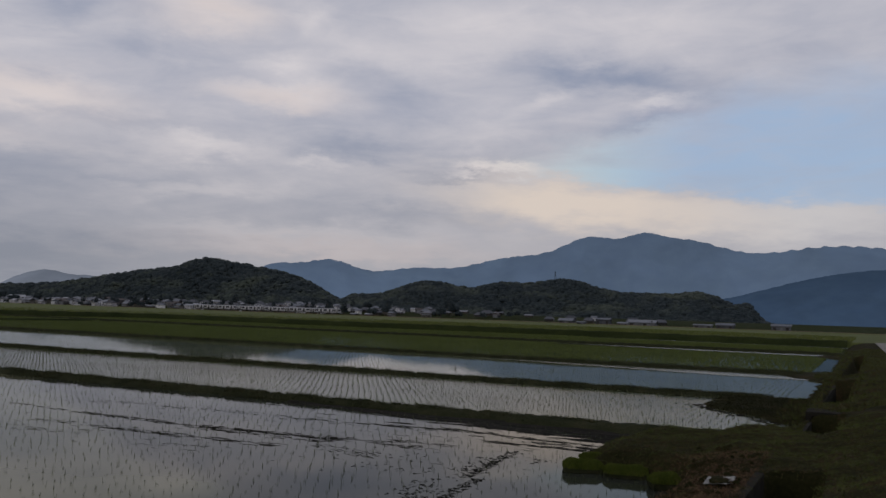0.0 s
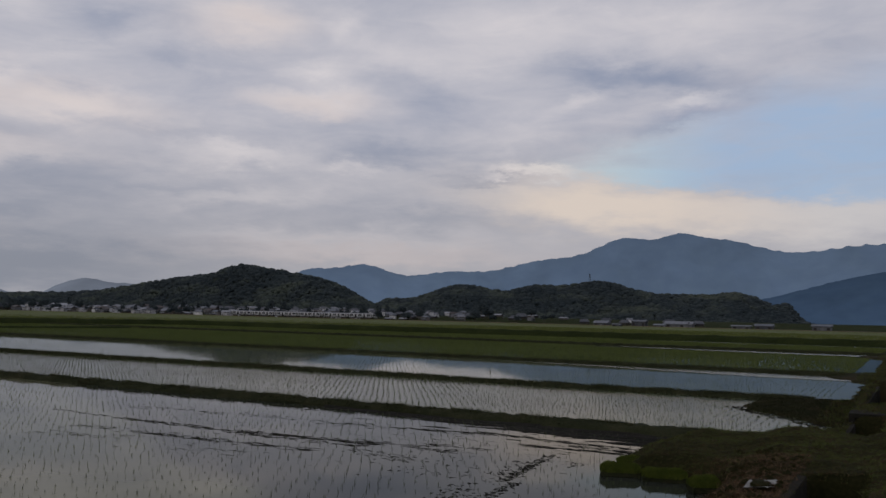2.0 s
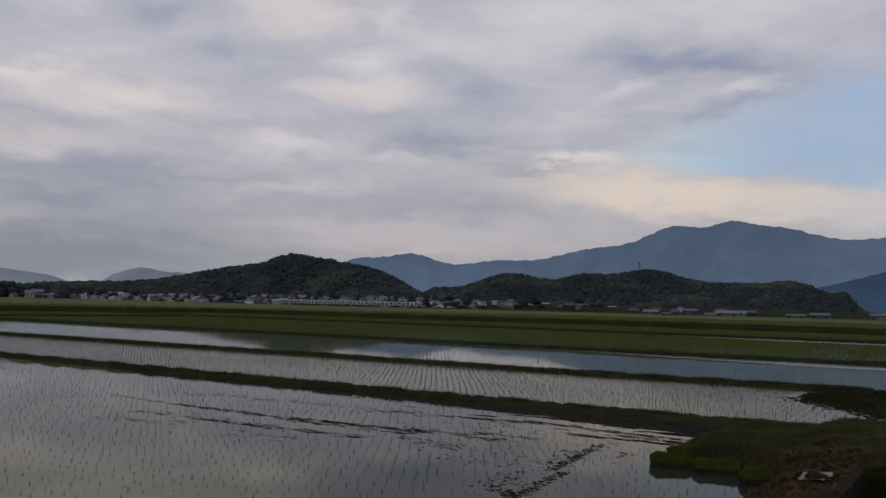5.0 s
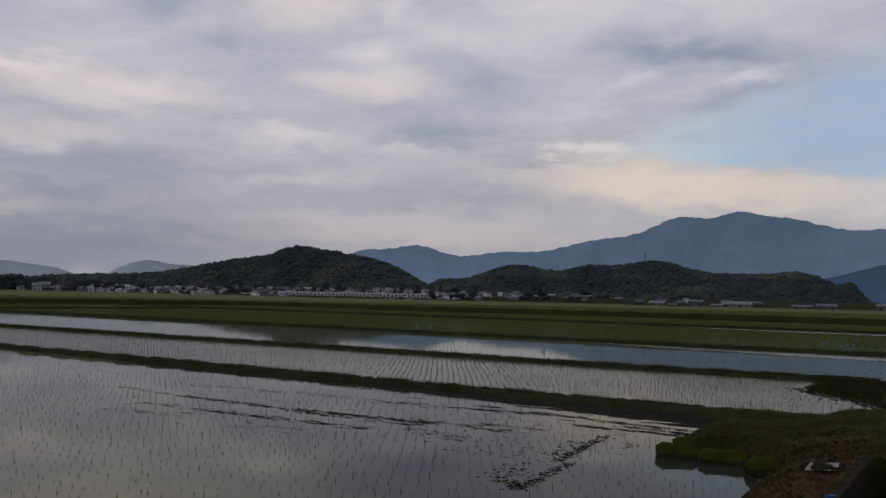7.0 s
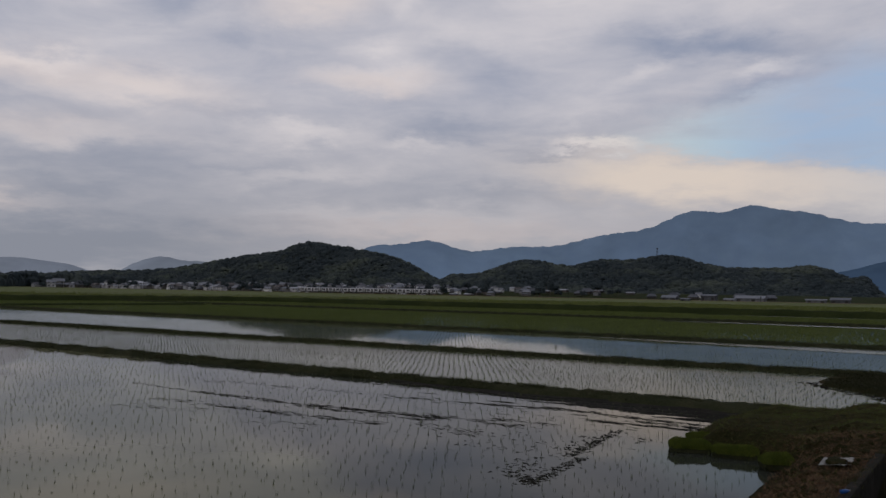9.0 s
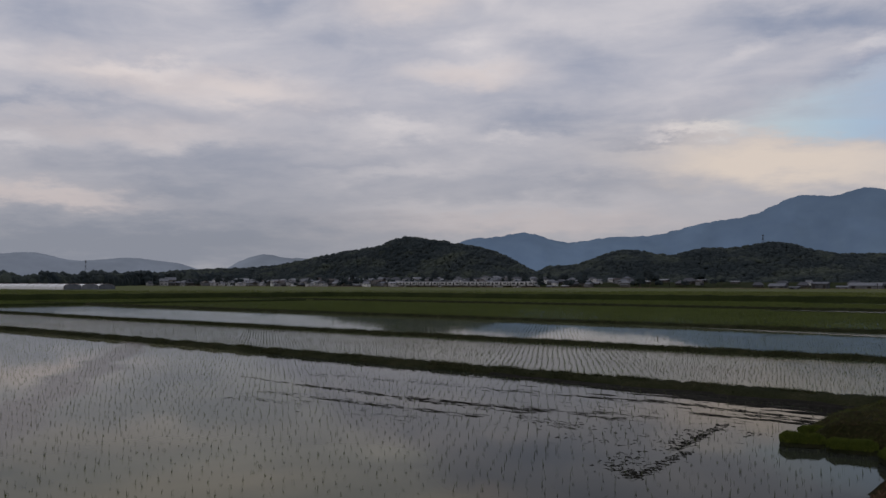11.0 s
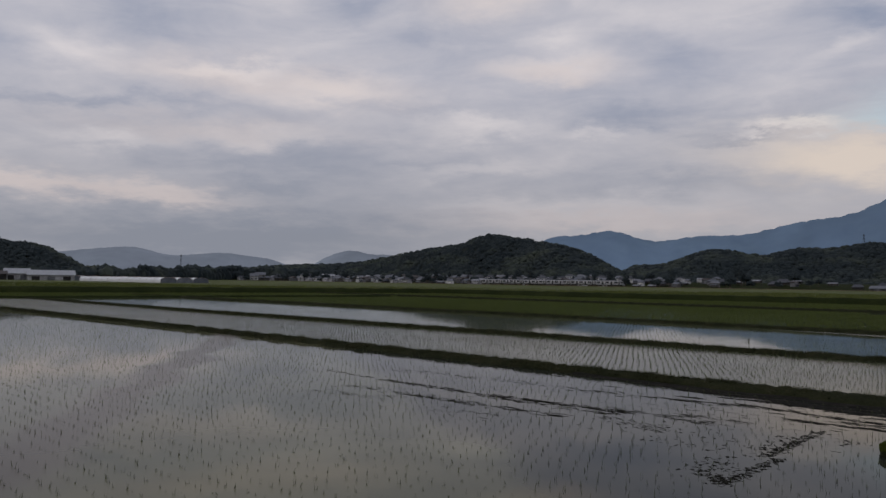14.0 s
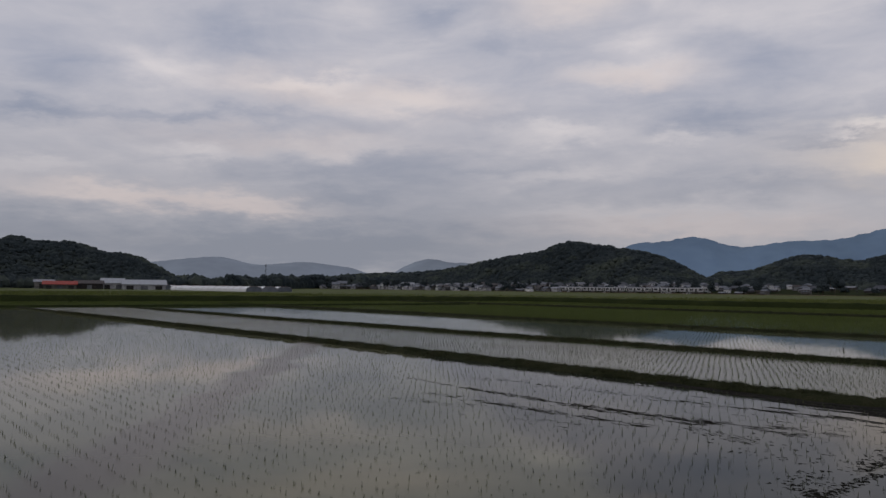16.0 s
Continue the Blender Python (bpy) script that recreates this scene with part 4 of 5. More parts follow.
# a wet shelf of mud along the foot of the first dike, where it meets the bank
sa, sb = np.meshgrid(np.arange(-13.0, -3.2, 0.06), np.arange(14.4, 17.3, 0.06))
foot = 15.9 + 1.1 * np.clip((-6.2 - sa) / 5, 0, 1) - 0.5 * np.clip((sa + 5.2) / 1.2, 0, 1)
sz = np.clip(0.018 * (sb - foot), -0.05, 0.03) + 0.034 * heights(421, sa * 0.10, sb - 0.1 * sa, 0.42) + 0.009 * heights(422, sa * 0.4, sb, 0.17)
p = sa[..., None] * np.array(U) + sb[..., None] * np.array(N)
p[..., 2] = sz
tagged(new("mud_shelf", shape("mud_shelf", p.reshape(-1, 3), grid_faces(*sa.shape), M_MUD, True)), "dark wet mud shelf along the foot of the dike", "mud", kind="structure")

# ---------------------------------------------------------------- grass on bank and dikes
rng = np.random.RandomState(501)


def grassy(label, a, b, z, blades, tall, wide, seed, material=M_SWARD, droop=0.7, name="grass"):
    v, f = tufts(a, b, z, blades, tall, wide, 0.03, seed, droop)
    tagged(new(name, shape(name, v, f, material)), label, name.replace("_", " "), kind="stuff")


ga, gb = rng.uniform(-5.2, 1.9, 50000), 5.0 + 15.5 * rng.rand(50000)
keep = (ga > bank_edge(gb) - 0.02 + 2.0 * (gb > 18.6)) & (in_ditch(ga, gb) < 0.1) & ~((ga > 1.5) & (rng.rand(50000) < 0.8)) & (heights(55, ga, gb, 3.0) + rng.normal(0, 0.4, 50000) > -0.9)
keep &= ~((ga < -1.15) & (gb < 12.2) & (rng.rand(50000) < 0.9))
ga, gb = ga[keep], gb[keep]
grassy("short rough grass growing over the near bank", ga, gb, bank_height(ga, gb), 6, (0.012, 0.050), 0.008, 502, M_SWARD, 1.9)
ga, gb = rng.uniform(-6.0, 3.0, 26000), 20 + 60 * rng.rand(26000) ** 1.5
keep = (ga > np.maximum(bank_edge(gb) + 0.1, -1.9)) & (in_ditch(ga, gb) < 0.1) & ~((ga > 1.5) & (rng.rand(26000) < 0.8))
ga, gb = ga[keep], gb[keep]
grassy("rough grass along the road further off", ga, gb, bank_height(ga, gb), 4, (0.03, 0.11), 0.018, 503, M_SWARD, 1.4)
ga, gb = rng.uniform(-2.5, -1.2, 9000), rng.uniform(6.5, 13.0, 9000)
keep = ga > bank_edge(gb) + 0.1
grassy("brown dry straw and dead weeds on the bank", ga[keep], gb[keep], bank_height(ga[keep], gb[keep]), 3, (0.012, 0.05), 0.008, 504, M_DRY, 2.6, "straw")
for i, (_, line, half, high) in enumerate(DIKES[:4]):
    n = (52000, 36000, 14000, 8000)[i]
    ga = -2.5 - (70, 75, 100, 120)[i] * rng.rand(n) ** 1.5
    s = rng.normal(0, 0.55, n).clip(-1.15, 1.15)
    clump = heights(520 + i, ga, s, 1.7)
    keep = clump + rng.normal(0, 0.25, n) > (0.15 if i < 2 else -0.2) - 0.35 * np.clip((-22 - ga) / 20, 0, 1)
    ga, s = ga[keep], s[keep]
    grassy("tufts of grass and weeds along a paddy dike", ga, line(ga) + s * half, high * (0.95 - 0.62 * np.abs(s)), 5, (0.03, 0.125 + 0.01 * i), 0.008 + 0.006 * i, 530 + i, M_VERGE)
sa, sb = rng.uniform(-4.6, -1.1, 16000), rng.uniform(18.8, 28.0, 16000)
keep = (sa > bank_edge(sb) + 0.30 * heights(58, sa, sb, 0.9)) & (in_ditch(sa, sb) < 0.1)
sa, sb = sa[keep], sb[keep]
grassy("dark rough weeds matted over the spit of the bank", sa, sb, np.maximum(bank_height(sa, sb), 0.0), 3, (0.012, 0.06), 0.014, 507, M_DIKE, 1.4, "weeds")
for i, (_, line, half, high) in enumerate(DIKES[:2]):
    n = 2600
    ga = -3.0 - 60 * rng.rand(n) ** 1.4
    s = rng.normal(0.1, 0.45, n).clip(-1.0, 1.0)
    v, f = crowns(np.stack([ga, line(ga) + s * half * (1 + 0.7 * np.clip((ga + 10.5) / 6, 0, 1) * (i == 0)), high * (0.98 - 0.45 * np.abs(s))], -1), 0.012 + rng.exponential(0.014, n).clip(0, 0.05), 580 + i, 0.8)
    tagged(new("soil_clods", shape("soil_clods", v @ np.array([U, N, (0, 0, 1)]), f, M_DIKE)), "dark crumbled soil clods along the top of a dike", "soil", kind="stuff")
for i, (_, line, half, high) in enumerate(DIKES[:3]):
    # clumps of taller weeds along the crest
    spots = -3.2 - (58, 70, 84)[i] * rng.rand(90) ** 1.3
    wa = np.repeat(spots, 10) + rng.normal(0, 0.16, 900)
    wb = line(wa) + np.repeat(rng.normal(0.0, 0.5, 90), 10) * half + rng.normal(0, 0.05, 900)
    grassy("taller weeds standing up from a paddy dike", wa, wb, np.full(900, 0.85 * high), 4, (0.04, 0.12 + 0.02 * i), 0.011 + 0.005 * i, 560 + i, M_VERGE, 0.9, "weeds")

# crumbs of soil on the bare part of the bank
ca, cb = rng.uniform(-2.3, -1.3, 520), rng.uniform(7.0, 13.5, 520)
keep = ca > bank_edge(cb) + 0.15
ca, cb = ca[keep], cb[keep]
cz = bank_height(ca, cb)
cr = 0.012 + rng.exponential(0.016, len(ca)).clip(0, 0.06)
v, f = crowns(np.stack([ca, cb, cz], -1), cr, 570, 0.7)
tagged(new("soil_clods", shape("soil_clods", v @ np.array([U, N, (0, 0, 1)]), f, M_BANK)), "crumbled brown soil clods on the bank", "soil", kind="stuff")


def bank_z(a, b):
    return float(bank_height(np.array([a]), np.array([b]))[0])


# ---------------------------------------------------------------- leftover seedling mats at the water's edge


def seedling_mat(a, b, z, long, deep, high, turn, seed, label):
    m = thing("seedling_mat", label, "rice seedlings", "leftover seedling mats", GRID @ pose(a, b, z, 0, 0, turn))
    rng = np.random.RandomState(seed)
    soil = box(long, deep, high * 0.5, bevel=0.035)
    for v in soil.verts:
        v.co += Vector((rng.normal(0, 0.008), rng.normal(0, 0.008), rng.normal(0, 0.006)))
    part("root_block", soil, M_DIKE, m, "dark matted roots and soil")
    n = int(17000 * long * deep / 0.24)
    x, y = rng.uniform(-0.5, 0.5, n), rng.uniform(-0.5, 0.5, n)
    keep = (np.abs(x) ** 4 + np.abs(y) ** 4) < 0.075
    x, y = x[keep] * (long + 0.02), y[keep] * (deep + 0.02)
    top = high * (1 - 1.1 * np.clip(np.abs(y / deep) - 0.22, 0, 0.3) - 1.6 * np.clip(np.abs(x / long) - 0.34, 0, 0.2)) * (1 + 0.05 * np.sin(9 * x + seed))
    k = len(x)
    h = top * rng.uniform(0.88, 1.03, k)
    z0 = high * 0.38
    w, f = 0.0032, rng.uniform(0, math.pi, k)
    foot = np.stack([x, y, np.full(k, z0)], -1)
    side = np.stack([np.cos(f) * w, np.sin(f) * w, 0 * f], -1)
    tip = np.stack([x * 1.02 + rng.normal(0, 0.005, k), y * 1.03 + rng.normal(0, 0.006, k), h], -1)
    part("shoot_tuft", shape("shoot_tuft", np.stack([foot - side, foot + side, tip], 1).reshape(-1, 3), np.arange(3 * k).reshape(-1, 3), M_MAT), None, m, "packed bright green rice shoots")


seedling_mat(-3.82, 12.40, -0.03, 0.58, 0.36, 0.235, 22, 601, "block of bright green rice seedlings lying in the water")
seedling_mat(-3.15, 12.36, -0.03, 0.63, 0.36, 0.225, 15, 602, "long block of green rice seedlings against the bank")
seedling_mat(-2.47, 11.85, 0.0, 0.40, 0.34, 0.24, 30, 603, "small tilted block of yellow-green rice seedlings")
seedling_mat(-3.99, 13.45, -0.02, 0.40, 0.24, 0.16, 24, 604, "small torn piece of rice seedlings behind the blocks")

# ---------------------------------------------------------------- ditch, culvert, litter on the bank


def ditch_wall(a, b0, b1, top, thick, label):
    w = thing("ditch_wall", label, "concrete wall", "walls of the ditch", GRID @ pose(a, b0, 0, 0, 0, -0.7))
    step = 1.0
    n = int(round((b1 - b0) / step))
    for i in range(n):
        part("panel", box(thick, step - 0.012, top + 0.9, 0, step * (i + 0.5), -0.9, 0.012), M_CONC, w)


ditch_wall(-1.24, 4.2, 11.2, 0.475, 0.11, "weathered grey concrete wall lining the roadside ditch")
ditch_wall(-0.46, 3.6, 10.6, 0.36, 0.09, "grey concrete ditch wall beside the grass verge")
ditch_wall(-1.03, 16.2, 19.2, 0.33, 0.09, "short concrete ditch wall by the culvert")
ditch_wall(-0.36, 16.2, 19.2, 0.33, 0.09, "short concrete ditch wall under the verge")
ditch_wall(-0.97, 23.2, 32.2, 0.33, 0.09, "grey concrete ditch wall running along the road")
ditch_wall(-0.24, 23.2, 32.2, 0.33, 0.09, "grey concrete ditch wall on the road side")
cul = thing("culvert", "square concrete culvert head with a dark opening", "culvert", m=GRID @ pose(-0.68, 19.9, 0))
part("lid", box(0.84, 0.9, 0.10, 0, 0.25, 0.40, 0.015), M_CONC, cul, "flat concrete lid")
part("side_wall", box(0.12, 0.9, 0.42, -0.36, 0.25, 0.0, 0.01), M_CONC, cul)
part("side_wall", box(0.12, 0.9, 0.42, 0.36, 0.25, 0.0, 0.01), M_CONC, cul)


def sheet_bm(long, deep, curl, seed, thick=0.006):
    """A thin sheet with turned-up, broken edges."""
    rng = np.random.RandomState(seed)
    bm = bmesh.new()
    bmesh.ops.create_grid(bm, x_segments=12, y_segments=8, size=0.5)
    for v in bm.verts:
        x, y = v.co.x, v.co.y
        edge = max(0.0, max(abs(x), abs(y)) * 2 - 0.75)
        v.co = Vector((x * long + rng.normal(0, 0.006), y * deep + rng.normal(0, 0.006), curl * edge * 3 + 0.02 * math.sin(7 * x + 4 * y) + rng.normal(0, 0.003)))
    out = bmesh.ops.extrude_face_region(bm, geom=bm.faces[:])
    bmesh.ops.translate(bm, verts=[g for g in out["geom"] if isinstance(g, bmesh.types.BMVert)], vec=(0, 0, thick))
    bmesh.ops.recalc_face_normals(bm, faces=bm.faces[:])
    return bm


tray = thing("planting_tray", "torn white plastic planting tray heaped with soil", "tray", m=GRID @ pose(-1.50, 10.28, bank_z(-1.5, 10.28) + 0.022, 2, -2, 84))
part("sheet", sheet_bm(0.46, 0.26, 0.012, 611, 0.003), M_PLASTIC, tray, "white plastic sheet")
lump = bmesh.new()
bmesh.ops.create_icosphere(lump, subdivisions=3, radius=1.0)
for v in lump.verts:
    k = 1 + 0.35 * noise.noise(v.co * 2.3) + 0.12 * noise.noise(v.co * 7)
    v.co = Vector((v.co.x * 0.19 * k, v.co.y * 0.11 * k + 0.01, max(0.0, v.co.z) * 0.03 * k + 0.008))
part("soil", lump, M_BANK, tray, "heap of brown soil", True)
scrap = thing("plastic_scrap", "crumpled white plastic scrap lying by the culvert", "litter", m=GRID @ pose(-1.36, 17.9, bank_z(-1.36, 17.9) + 0.04, 6, 4, 40))
part("sheet", sheet_bm(0.42, 0.22, 0.05, 612), M_PLASTIC, scrap)
chip = thing("plastic_scrap", "small white plastic chip on dry straw", "litter", m=GRID @ pose(-1.86, 10.4, bank_z(-1.86, 10.4) + 0.03, 3, 8, 70))
part("sheet", sheet_bm(0.05, 0.04, 0.01, 613), M_PLASTIC, chip)
bottle = thing("plastic_bottle", "bright blue plastic bottle lying on the ditch wall", "bottle", m=GRID @ pose(-1.19, 8.62, 0.505, 0, 0, 60) @ Matrix.Scale(0.6, 4))
prof_b = [(0.0, 0.0), (0.028, 0.0), (0.033, 0.01), (0.033, 0.12), (0.026, 0.15), (0.013, 0.165), (0.013, 0.185)]
bb = bmesh.new()
ringsb = [[bb.verts.new((h - 0.09, r * math.cos(t), r * math.sin(t))) for t in (2 * math.pi * k / 12 for k in range(12))] for r, h in prof_b[1:]]
for lo, hi in zip(ringsb, ringsb[1:]):
    for k in range(12):
        bb.faces.new((lo[k], lo[(k + 1) % 12], hi[(k + 1) % 12], hi[k]))
bb.faces.new(ringsb[0][::-1])
part("body", bb, M_BLUE, bottle, "", True)
part("cap", rod(0.016, 0.016, (0.092, 0, 0), (0.115, 0, 0), 12), M_PLASTIC, bottle, "white screw cap")
stake = thing("stake", "short dark wooden stake standing in the paddy", "stake", m=Matrix.Translation((4.4, 35.9, -0.1)))
part("post", rod(0.03, 0.022, (0, 0, 0), (0.02, 0.01, 0.20)), M_BARK, stake)
part("cap", rod(0.035, 0.03, (0.02, 0.01, 0.20), (0.022, 0.011, 0.23)), M_UNDER, stake)

# ---------------------------------------------------------------- railway
RAIL_B = 430.0
av = np.arange(-1500, 700, 10.0)
prof_r = [(-5.2, 0.1), (-3.2, 0.38), (-2.6, 0.45), (-1.6, 0.62), (1.6, 0.62), (2.6, 0.45), (3.2, 0.38), (5.2, 0.1)]
ga, gi = np.meshgrid(av, np.arange(len(prof_r)))
p = ga[..., None] * np.array(U) + (RAIL_B + np.array([q[0] for q in prof_r])[gi])[..., None] * np.array(N)
p[..., 2] = np.array([q[1] for q in prof_r])[gi] + 0.05 * heights(640, ga, gi * 3.0, 30)
tagged(new("railway_bed", shape("railway_bed", p.reshape(-1, 3), grid_faces(len(prof_r), len(av))[:, ::-1], M_FIELD)), "low grassy embankment of the railway", "railway", kind="structure")
for off in (-0.53, 0.53):
    r = box(2180, 0.07, 0.16, -400, RAIL_B + off, 0.64)
    me = bpy.data.meshes.new("rail")
    r.to_mesh(me)
    r.free()
    me.materials.append(M_RAIL)
    ob = tagged(new("rail", me), "long steel rail on the embankment", "rail", kind="structure")
    ob.matrix_basis = GRID


def car_profile(bm, x0, x1, pts):
    rings = [[bm.verts.new((x, y, z)) for y, z in pts] for x in (x0, x1)]
    n = len(pts)
    for k in range(n):
        bm.faces.new((rings[0][k], rings[0][(k + 1) % n], rings[1][(k + 1) % n], rings[1][k]))
    bm.faces.new(rings[0][::-1])
    bm.faces.new(rings[1])
    bmesh.ops.recalc_face_normals(bm, faces=bm.faces[:])
    return bm


def train_car(label, m, power):
    """One commuter car, 19.5 m long, along x; z = 0 is the rail's top."""
    c = thing("train_car", label, "train", "cars of the train", m)
    side = [(-1.45, 1.05), (-1.47, 1.9), (-1.42, 3.15), (-1.28, 3.42), (1.28, 3.42), (1.42, 3.15), (1.47, 1.9), (1.45, 1.05)]
    part("body", car_profile(bmesh.new(), -9.75, 9.75, side), M_STEEL, c, "pale stainless steel body")
    part("roof", car_profile(bmesh.new(), -9.7, 9.7, [(-1.27, 3.424), (-0.9, 3.60), (0, 3.66), (0.9, 3.60), (1.27, 3.424)]), M_TILE[1], c, "grey curved roof")
    part("underframe", car_profile(bmesh.new(), -9.3, 9.3, [(-1.25, 0.55), (-1.3, 1.045), (1.3, 1.045), (1.25, 0.55)]), M_UNDER, c, "dark equipment boxes")
    for x in (-6.8, 6.8):
        bogie = part("bogie", box(3.0, 1.9, 0.4, x, 0, 0.32, 0.05), M_UNDER, c)
        for dx in (-1.05, 1.05):
            part("wheel", rod(0.43, 0.43, (x + dx, -0.75, 0.43), (x + dx, 0.75, 0.43), 16), M_RAIL, bogie)
    for s in (-1, 1):
        for x in (-6.6, 0.0, 6.6):
            w = part("window", box(2.6, 0.05, 1.1, x, s * 1.455, 1.9, 0.03), M_GLASS, c, "dark passenger window")
            part("window_post", box(0.10, 0.03, 1.1, x, s * 1.488, 1.9), M_STEEL, w)
        for x in (-3.3, 3.3, -9.0, 9.0):
            wide = 1.3 if abs(x) < 5 else 0.8
            d = part("door", box(wide, 0.05, 1.95, x, s * 1.462, 1.10, 0.02), M_UNDER, c, "dark sliding door")
            part("door_window", box(wide * 0.62, 0.03, 0.85, x, s * 1.49, 2.0, 0.01), M_GLASS, d)
        part("stripe", box(19.3, 0.02, 0.22, 0, s * 1.474, 1.42), M_BAND, c, "dark colour stripe")
    for e in (-1, 1):
        part("end_window", box(0.04, 1.9, 1.0, e * 9.76, 0, 2.0, 0.02), M_GLASS, c)
    part("air_conditioner", box(4.2, 1.7, 0.3, 0, 0, 3.62, 0.08), M_TILE[1], c, "grey roof unit")
    if power:
        pan = part("pantograph", box(1.6, 1.3, 0.06, 5.6, 0, 3.62), M_UNDER, c, "folded dark pantograph")
        part("arm", rod(0.03, 0.03, (5.0, 0, 3.68), (6.1, 0, 4.05)), M_UNDER, pan)
        part("contact_strip", box(0.3, 1.1, 0.04, 6.1, 0, 4.04), M_UNDER, pan)
    return c


CARS = [train_car("pale steel commuter car with dark windows and doors", GRID @ pose(-401.5, RAIL_B, 0.80), False),
        train_car("pale steel commuter car with a roof pantograph", GRID @ pose(-381.5, RAIL_B, 0.80), True)]
for i in range(2, 6):
    copy_thing(CARS[i % 2], GRID @ pose(-401.5 + 20.0 * i, RAIL_B, 0.80, 0, 0, 180 if i == 5 else 0))

# ---------------------------------------------------------------- village


def gable_roof(w, d, z, high, over, thick, hip):
    """A roof whose ridge runs along x, drawn in from the ends by hip; with thickness at the eaves."""
    bm = bmesh.new()
    x, y = w / 2 + over, d / 2 + over
    drop = high * over / (d / 2)
    rings = []
    for dz in (0.0, thick):
        rings.append([bm.verts.new(c) for c in ((-x, -y, z - drop + dz), (x, -y, z - drop + dz), (x, y, z - drop + dz), (-x, y, z - drop + dz), (-x + hip, 0, z + high + dz), (x - hip, 0, z + high + dz))])
    lo, hi = rings
    for r, flip in ((hi, False), (lo, True)):
        for f in ((0, 1, 5, 4), (2, 3, 4, 5), (1, 2, 5), (3, 0, 4)):
            bm.faces.new([r[k] for k in (f[::-1] if flip else f)])
    for k in range(4):
        q = (k + 1) % 4
        bm.faces.new((lo[k], lo[q], hi[q], hi[k]))
    return bm


def storey(w, d, z0, z1, gable=0.0):
    bm = box(w, d, z1 - z0, 0, 0, z0)
    if gable:
        pts = []
        for s in (-1, 1):
            pts.append([bm.verts.new((s * (w / 2 - 0.02), y, z)) for y, z in ((-d / 2 + 0.02, z1), (d / 2 - 0.02, z1), (0, z1 + gable - 0.03))])
        a, b = pts
        bm.faces.new(a)
        bm.faces.new(b[::-1])
        for k in range(3):
            bm.faces.new((a[k], b[k], b[(k + 1) % 3], a[(k + 1) % 3]))
    return bm


def house(label, w, d, h, roof_h, hip, wall, roof, floors=2, porch=True, seed=0):
    rng = np.random.RandomState(seed)
    ho = thing("house", label, "house", "houses of the village")
    part("wall", storey(w, d, 0, h, 0 if hip > 0.6 else roof_h), wall, ho)
    rf = part("roof", gable_roof(w, d, h, roof_h, 0.7, 0.16, hip), roof, ho, "tiled roof")
    part("ridge", box(w + 0.9 - 2 * hip, 0.35, 0.22, 0, 0, h + roof_h + 0.1, 0.05), roof, rf)
    pane = shape("pane", [(-0.8, 0, -0.55), (0.8, 0, -0.55), (0.8, 0, 0.55), (-0.8, 0, 0.55), (-0.8, 0.05, -0.55), (0.8, 0.05, -0.55), (0.8, 0.05, 0.55), (-0.8, 0.05, 0.55)],
                 [[0, 1, 2, 3], [4, 7, 6, 5], [0, 4, 5, 1], [3, 2, 6, 7], [0, 3, 7, 4], [1, 5, 6, 2]], M_GLASS)
    for s in (-1, 1):
        for k in range(floors):
            for x in np.linspace(-w / 2 + 1.7, w / 2 - 1.7, max(2, int(w / 3.2))):
                if rng.rand() < 0.8:
                    o = part("window", pane, None, ho, "dark window")
                    o.location = (x, s * (d / 2 + (0.03 if s > 0 else 0.02)) - (0 if s > 0 else 0.05), 1.45 + 2.75 * k)
    if porch:
        p = part("porch_roof", gable_roof(w * 0.9, 2.4, 2.75, 0.7, 0.3, 0.12, 0.8), roof, ho, "lower tiled roof")
        p.location = (0, -d / 2 - 0.6, 0)
        p = part("wing", storey(w * 0.86, 1.5, 0, 2.7), wall, ho)
        p.location = (0, -d / 2 - 0.76, 0)
        for x in (-w * 0.25, w * 0.12):
            o = part("window", pane, None, ho, "dark window")
            o.location = (x, -d / 2 - 1.57, 1.4)
        o = part("door", box(1.0, 0.06, 2.0, w * 0.33, -d / 2 - 1.55, 0.05), M_WALL[2], ho, "brown front door")
    part("chimney" if seed % 3 == 0 else "antenna", box(0.5, 0.5, 1.0, w * 0.2, 0.6, h + roof_h * 0.55) if seed % 3 == 0 else join(rod(0.03, 0.03, (w * .2, 0, h + roof_h), (w * .2, 0, h + roof_h + 1.8)), rod(0.02, 0.02, (w * .2 - .5, 0, h + roof_h + 1.6), (w * .2 + .5, 0, h + roof_h + 1.6))), M_UNDER, rf)
    return ho


